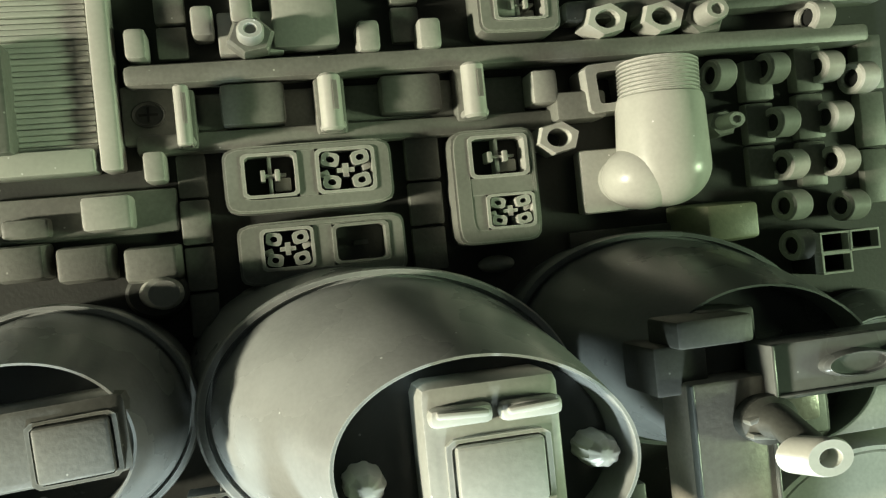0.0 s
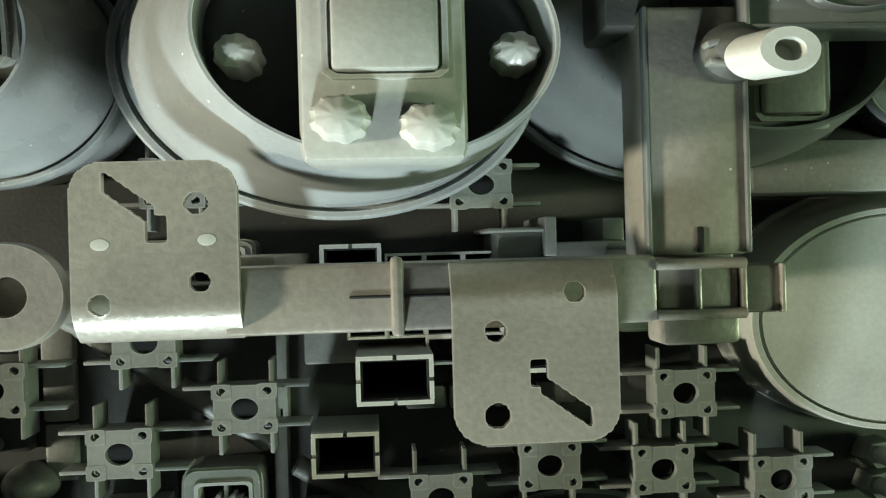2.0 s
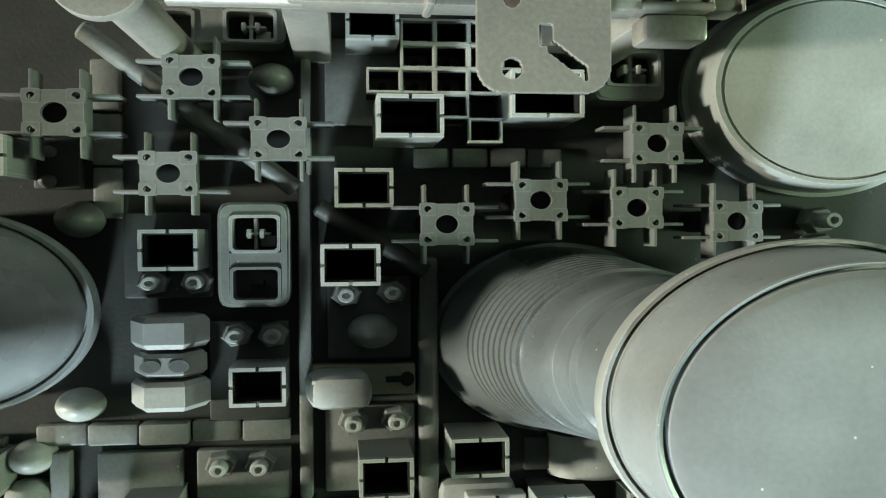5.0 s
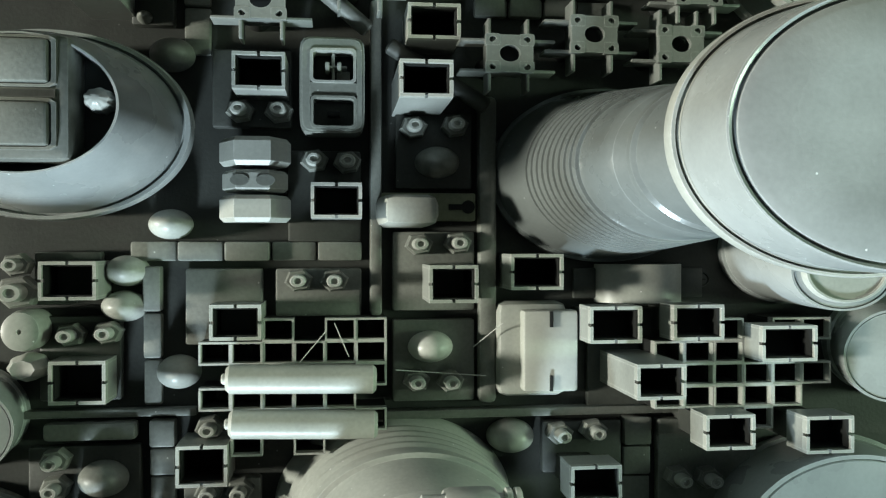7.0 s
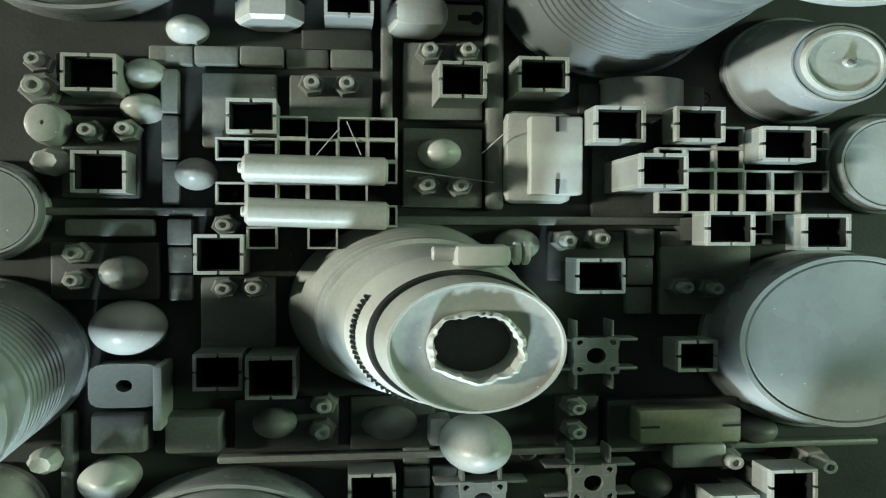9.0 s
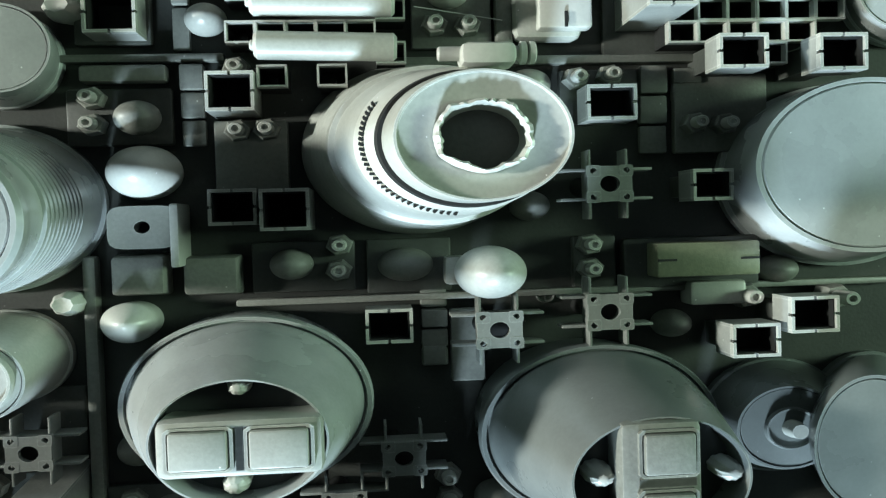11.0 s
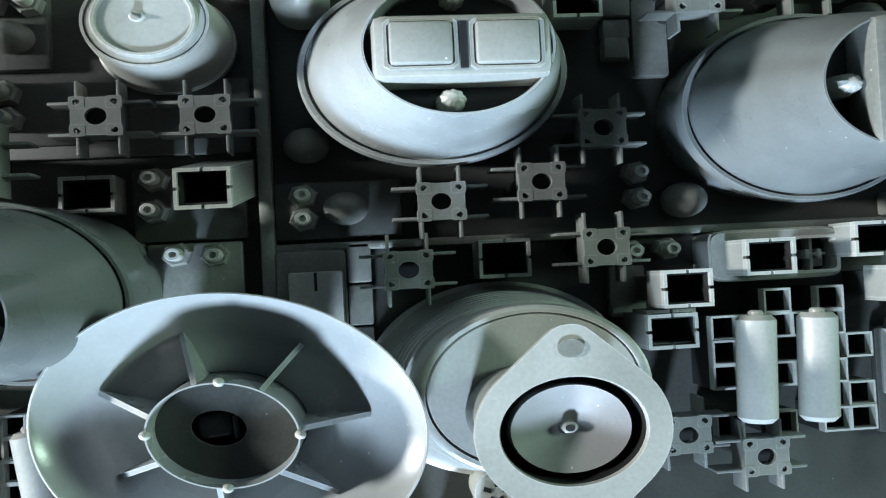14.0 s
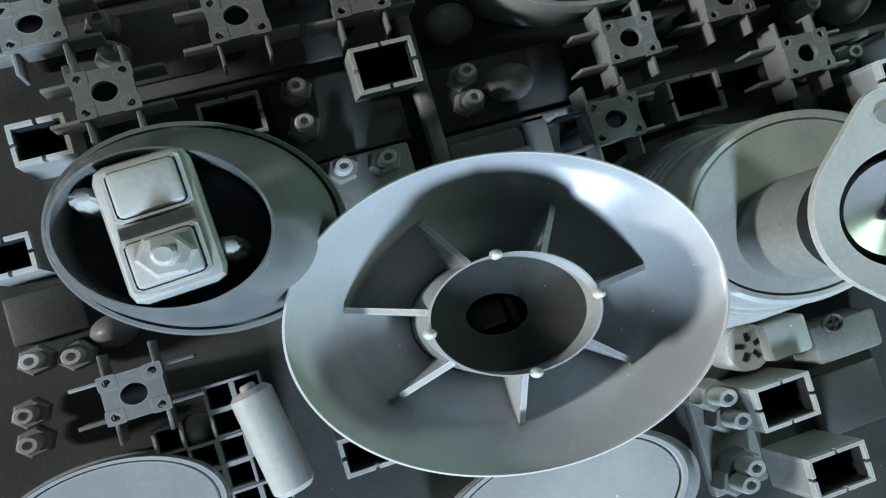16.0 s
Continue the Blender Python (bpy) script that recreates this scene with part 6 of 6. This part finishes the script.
cup_n = cone_cup(0.0674, -0.1631, 0.0363, 0.0261, 0.0712, -0.1650, 0.0229, 0.0157, 0.0628, 0.0206, 0.0120, ((0.0568, -0.1648, 0.0038, 0.0026), (0.0905, -0.1652, 0.0036, 0.0026), ), "tall satin cone cup with an upright two-window cover plate", SHADED_SATIN)
cup_plate(cup_n, 0.0706, -0.1649, 0.0208, 0.0298, 0.0510, 0.0645, 0.0, ((0.0014, 0.0072, 0.0152, 0.0120), (0.0011, -0.0077, 0.0152, 0.0122), ), MID)
pad(-0.0624, -0.1845, 0.0354, 0.0162, 0.0040, 0.0000)
pad(-0.1021, -0.2033, 0.0256, 0.0228, 0.0040, 0.0000, MID)
pad(-0.1031, -0.1811, 0.0307, 0.0203, 0.0030, 0.0000)
hex_bolt(-0.0720, -0.1804, 0.0030, 0.0042, 0.0090)
hex_bolt(-0.0720, -0.1870, 0.0030, 0.0042, 0.0090)
hex_bolt(0.0228, -0.1778, 0.0030, 0.0042, 0.0090)
hex_bolt(0.0231, -0.1850, 0.0030, 0.0042, 0.0090)
hex_bolt(0.0201, -0.2002, 0.0030, 0.0042, 0.0090)
hex_bolt(0.0308, -0.2001, 0.0030, 0.0042, 0.0090)
hex_bolt(-0.1121, -0.1742, 0.0030, 0.0042, 0.0090)
hex_bolt(-0.1125, -0.1828, 0.0030, 0.0042, 0.0090)
hex_bolt(-0.1067, -0.1950, 0.0030, 0.0042, 0.0090)
hex_bolt(-0.0963, -0.1956, 0.0030, 0.0042, 0.0090)
dome(-0.0604, -0.1843, 0.0064, 0.0047, 0.0100, 0.0020)
dome(0.0376, -0.1860, 0.0067, 0.0052, 0.0100, 0.0020)
dome(0.0952, -0.1339, 0.0064, 0.0044, 0.0100, 0.0020)
block(-0.0708, -0.2103, 0.0195, 0.0295, 0.0060, 0.0000, MID)
slotted_block(-0.0693, -0.2112, 0.0147, 0.0193, 0.006, 0.006, LIGHT, True)
strap(0.0201, -0.1324, 0.0081, 0.0243, 0.0050, 4, 0, MID)
pad(0.0304, -0.1381, 0.0106, 0.0227, 0.0040, 0.0000, MID)
rail(-0.0822, -0.1608, 0.0040, 0.1078, 0.0060, 0, MID)
rail(0.0215, -0.1947, 0.2102, 0.0023, 0.0050, 0, MID)
socket_panel(0.0606, -0.2031, 0.0393, 0.0145, 0.0120, ((0.0118, -0.0006, 0.0141, 0.0106, 0),))
strap(-0.0574, -0.2114, 0.0068, 0.0359, 0.0040, 3, 0, MID)
pad(0.0194, -0.2117, 0.0106, 0.0148, 0.0040, 0.0000, MID)
block(0.1086, -0.1243, 0.0181, 0.0075, 0.0100, 0.0000, LIGHT)
hex_bolt(0.1189, -0.1258, 0.0020, 0.0050, 0.0120)
screw_head(0.0558, -0.1240, 0.0, 0.003)
block(0.1033, -0.1899, 0.0081, 0.0070, 0.0100, 0.0000, MID)
pad(-0.1489, -0.1314, 0.0206, 0.0225, 0.0040, 0.0000)
dome(-0.1483, -0.1342, 0.0065, 0.0043, 0.0090, 0.0040)
hex_bolt(-0.1528, -0.1251, 0.0040, 0.0042, 0.0090)
hex_bolt(-0.1429, -0.1251, 0.0040, 0.0042, 0.0090)
pad(-0.1462, -0.1547, 0.0316, 0.0177, 0.0030, 0.0000)
round_can(0.1291, -0.1650, 0.0229, 0.0176, 0.1228, -0.1635, 0.0164, 0.0125, 0.0260, "round_can", "shallow dark green-grey round can with a centre pin", inset=0.5, mat=SHADED_SATIN)
peg(0.1199, -0.1633, 0.003, 0.032)
round_can(0.1614, -0.1704, 0.0205, 0.0235, 0.1340, -0.1628, 0.0171, 0.0190, 0.0500, "round_can", "tall round can with a flat satin top", mat=SHADED_SATIN)
round_can(0.1397, -0.2263, 0.0224, 0.0168, 0.1272, -0.2234, 0.0202, 0.0150, 0.0220, "round_can", "low grey round can with a rimmed top")
dome(0.1199, -0.2517, 0.0067, 0.0048, 0.0120, 0.0000, LIGHT)
pad(0.1034, -0.2422, 0.0184, 0.0312, 0.0030, 0.0000, DARK)
lattice(0.0581, -0.2230, 0.0078, 0.0068, ((0, 1), (2, 1), (-2, 0), (-1, 0), (0, 0), (1, 0), (2, 0), (3, -1), (-2, -1), (-2, -2), (-1, -2), (1, -2), (3, -3), (0, -2), (2, -2), (0, -4), (2, -4), (-2, -4), (3, -4)), 0.0160, 0.0000)
battery(0.0477, -0.2192, 0.0466, -0.2477, 0.0053, 0.0240)
battery(0.0650, -0.2194, 0.0639, -0.2484, 0.0053, 0.0240)
pad(0.1034, -0.2364, 0.0152, 0.0199, 0.0040, 0.0000, MID)
hex_bolt(0.1002, -0.2263, 0.0040, 0.0042, 0.0090)
grid_clip(0.0273, -0.2500)
square_tube(0.0252, -0.2215, 0.0137, 0.0099, 0.0220, 0.0000, 0.0000, 0.0100)

# ---------- the big dish and its neighbours ----------
big_dish(-0.0872, -0.2361, 0.0438, 0.0304, 0.0495, -0.0885, -0.2365, 0.0167, 0.0114, 0.0545)
round_can(-0.0193, -0.2344, 0.0368, 0.0264, -0.0164, -0.2332, 0.0286, 0.0202, 0.0400, "threaded_tube", "round grey threaded can with a smooth pale top", ribs=7, lip=0.025, mat=LIGHT)
gasket_flange(-0.0147, -0.2376, 0.0221, 0.0175, 0.038, 0.070)
cup_q = cone_cup(-0.1400, -0.2031, 0.0292, 0.0212, -0.1420, -0.2070, 0.0170, 0.0128, 0.0690, 0.0340, 0.0130, ((-0.1318, -0.2094, 0.0029, 0.0021), (-0.1546, -0.2023, 0.0029, 0.0021), ), "round grey cone cup with a glossy double-window plate across it", SHADED_SATIN, -17.0)
cup_plate(cup_q, -0.1424, -0.2066, 0.0152, 0.0222, 0.0620, 0.0715, 20.0, ((0.0002, 0.0055, 0.0122, 0.0084), (-0.0004, -0.0055, 0.0122, 0.0084), ), LIGHT)
hex_boss(cup_q, -0.1406, -0.2118, 0.0740)
square_tube(-0.1675, -0.1744, 0.0119, 0.0090, 0.0180, 0.0000, 0.0000, 0.0000)
square_tube(-0.1799, -0.1966, 0.0108, 0.0082, 0.0180, 0.0000, 0.0000, 0.0000)
square_tube(0.0248, -0.2223, 0.0138, 0.0093, 0.0240, 0.0000, 0.0000, 0.0000)
square_tube(-0.1191, -0.2573, 0.0135, 0.0084, 0.0220, 0.0000, 0.0000, 0.0000)
square_tube(-0.0220, -0.2778, 0.0152, 0.0106, 0.0200, 0.0000, 0.0000, 0.0000)
square_tube(-0.0136, -0.2975, 0.0159, 0.0102, 0.0200, 0.0000, 0.0000, 0.0000)
lattice(-0.1594, -0.2429, 0.0062, 0.0058, ((0, 0), (0, -2), (1, -1), (2, 0), (2, -1), (2, 1), (2, -2), (1, -2), (0, -3), (3, 1), (3, 0), (1, -3), (2, -3), (3, -3), (3, -1)), 0.0160, 0.0000)
battery(-0.1402, -0.2370, -0.1365, -0.2598, 0.0046, 0.024)
slotted_button(-0.0231, -0.2642, 0.0064, 0.0061, 0.012)
block(0.0039, -0.2695, 0.0191, 0.0100, 0.0120, 0.0000, MID)
block(-0.0141, -0.2643, 0.0129, 0.0103, 0.0160, 0.0000, LIGHT, taper=0.9)
screw_head(0.0005, -0.2650, 0.012, 0.003)
round_can(-0.1780, -0.2600, 0.0280, 0.0159, -0.1735, -0.2554, 0.0239, 0.0133, 0.0250, "round_can", "low round grey can with a flat top")
round_can(-0.0761, -0.2899, 0.0340, 0.0169, -0.0830, -0.2812, 0.0291, 0.0144, 0.0280, "round_can", "low round grey can with a rimmed flat top")
hex_bolt(-0.0336, -0.2736, 0.0030, 0.0050, 0.0120)
hex_bolt(-0.0317, -0.2799, 0.0030, 0.0050, 0.0120)
hex_bolt(-0.0319, -0.2918, 0.0030, 0.0050, 0.0120)
hex_bolt(-0.0345, -0.2951, 0.0030, 0.0050, 0.0120)
pad(-0.0314, -0.2865, 0.0155, 0.0254, 0.0040, 0.0000, MID)
pad(0.0053, -0.2871, 0.0212, 0.0162, 0.0030, 0.0000)
dome(-0.1546, -0.2440, 0.0049, 0.0038, 0.0120, 0.0000, LIGHT)
dome(-0.0706, -0.1659, 0.0065, 0.0050, 0.0100, 0.0000)
hex_bolt(-0.1744, -0.2199, 0.0030, 0.0042, 0.0090)
hex_bolt(-0.1827, -0.2184, 0.0030, 0.0042, 0.0090)
hex_bolt(-0.1867, -0.2292, 0.0030, 0.0042, 0.0090)
hex_bolt(-0.1874, -0.2354, 0.0030, 0.0042, 0.0090)
hex_bolt(-0.1503, -0.1491, 0.0030, 0.0042, 0.0090)
hex_bolt(-0.1498, -0.1564, 0.0030, 0.0042, 0.0090)
dome(-0.1662, -0.2166, 0.0054, 0.0038, 0.0100, 0.0000)
pad(-0.1792, -0.2088, 0.0165, 0.0113, 0.0030, 0.0000)
pad(-0.1184, -0.1565, 0.0656, 0.0213, 0.0020, 0.0000)
pad(0.0199, -0.1408, 0.0073, 0.0063, 0.0050, 0.0000, MID)
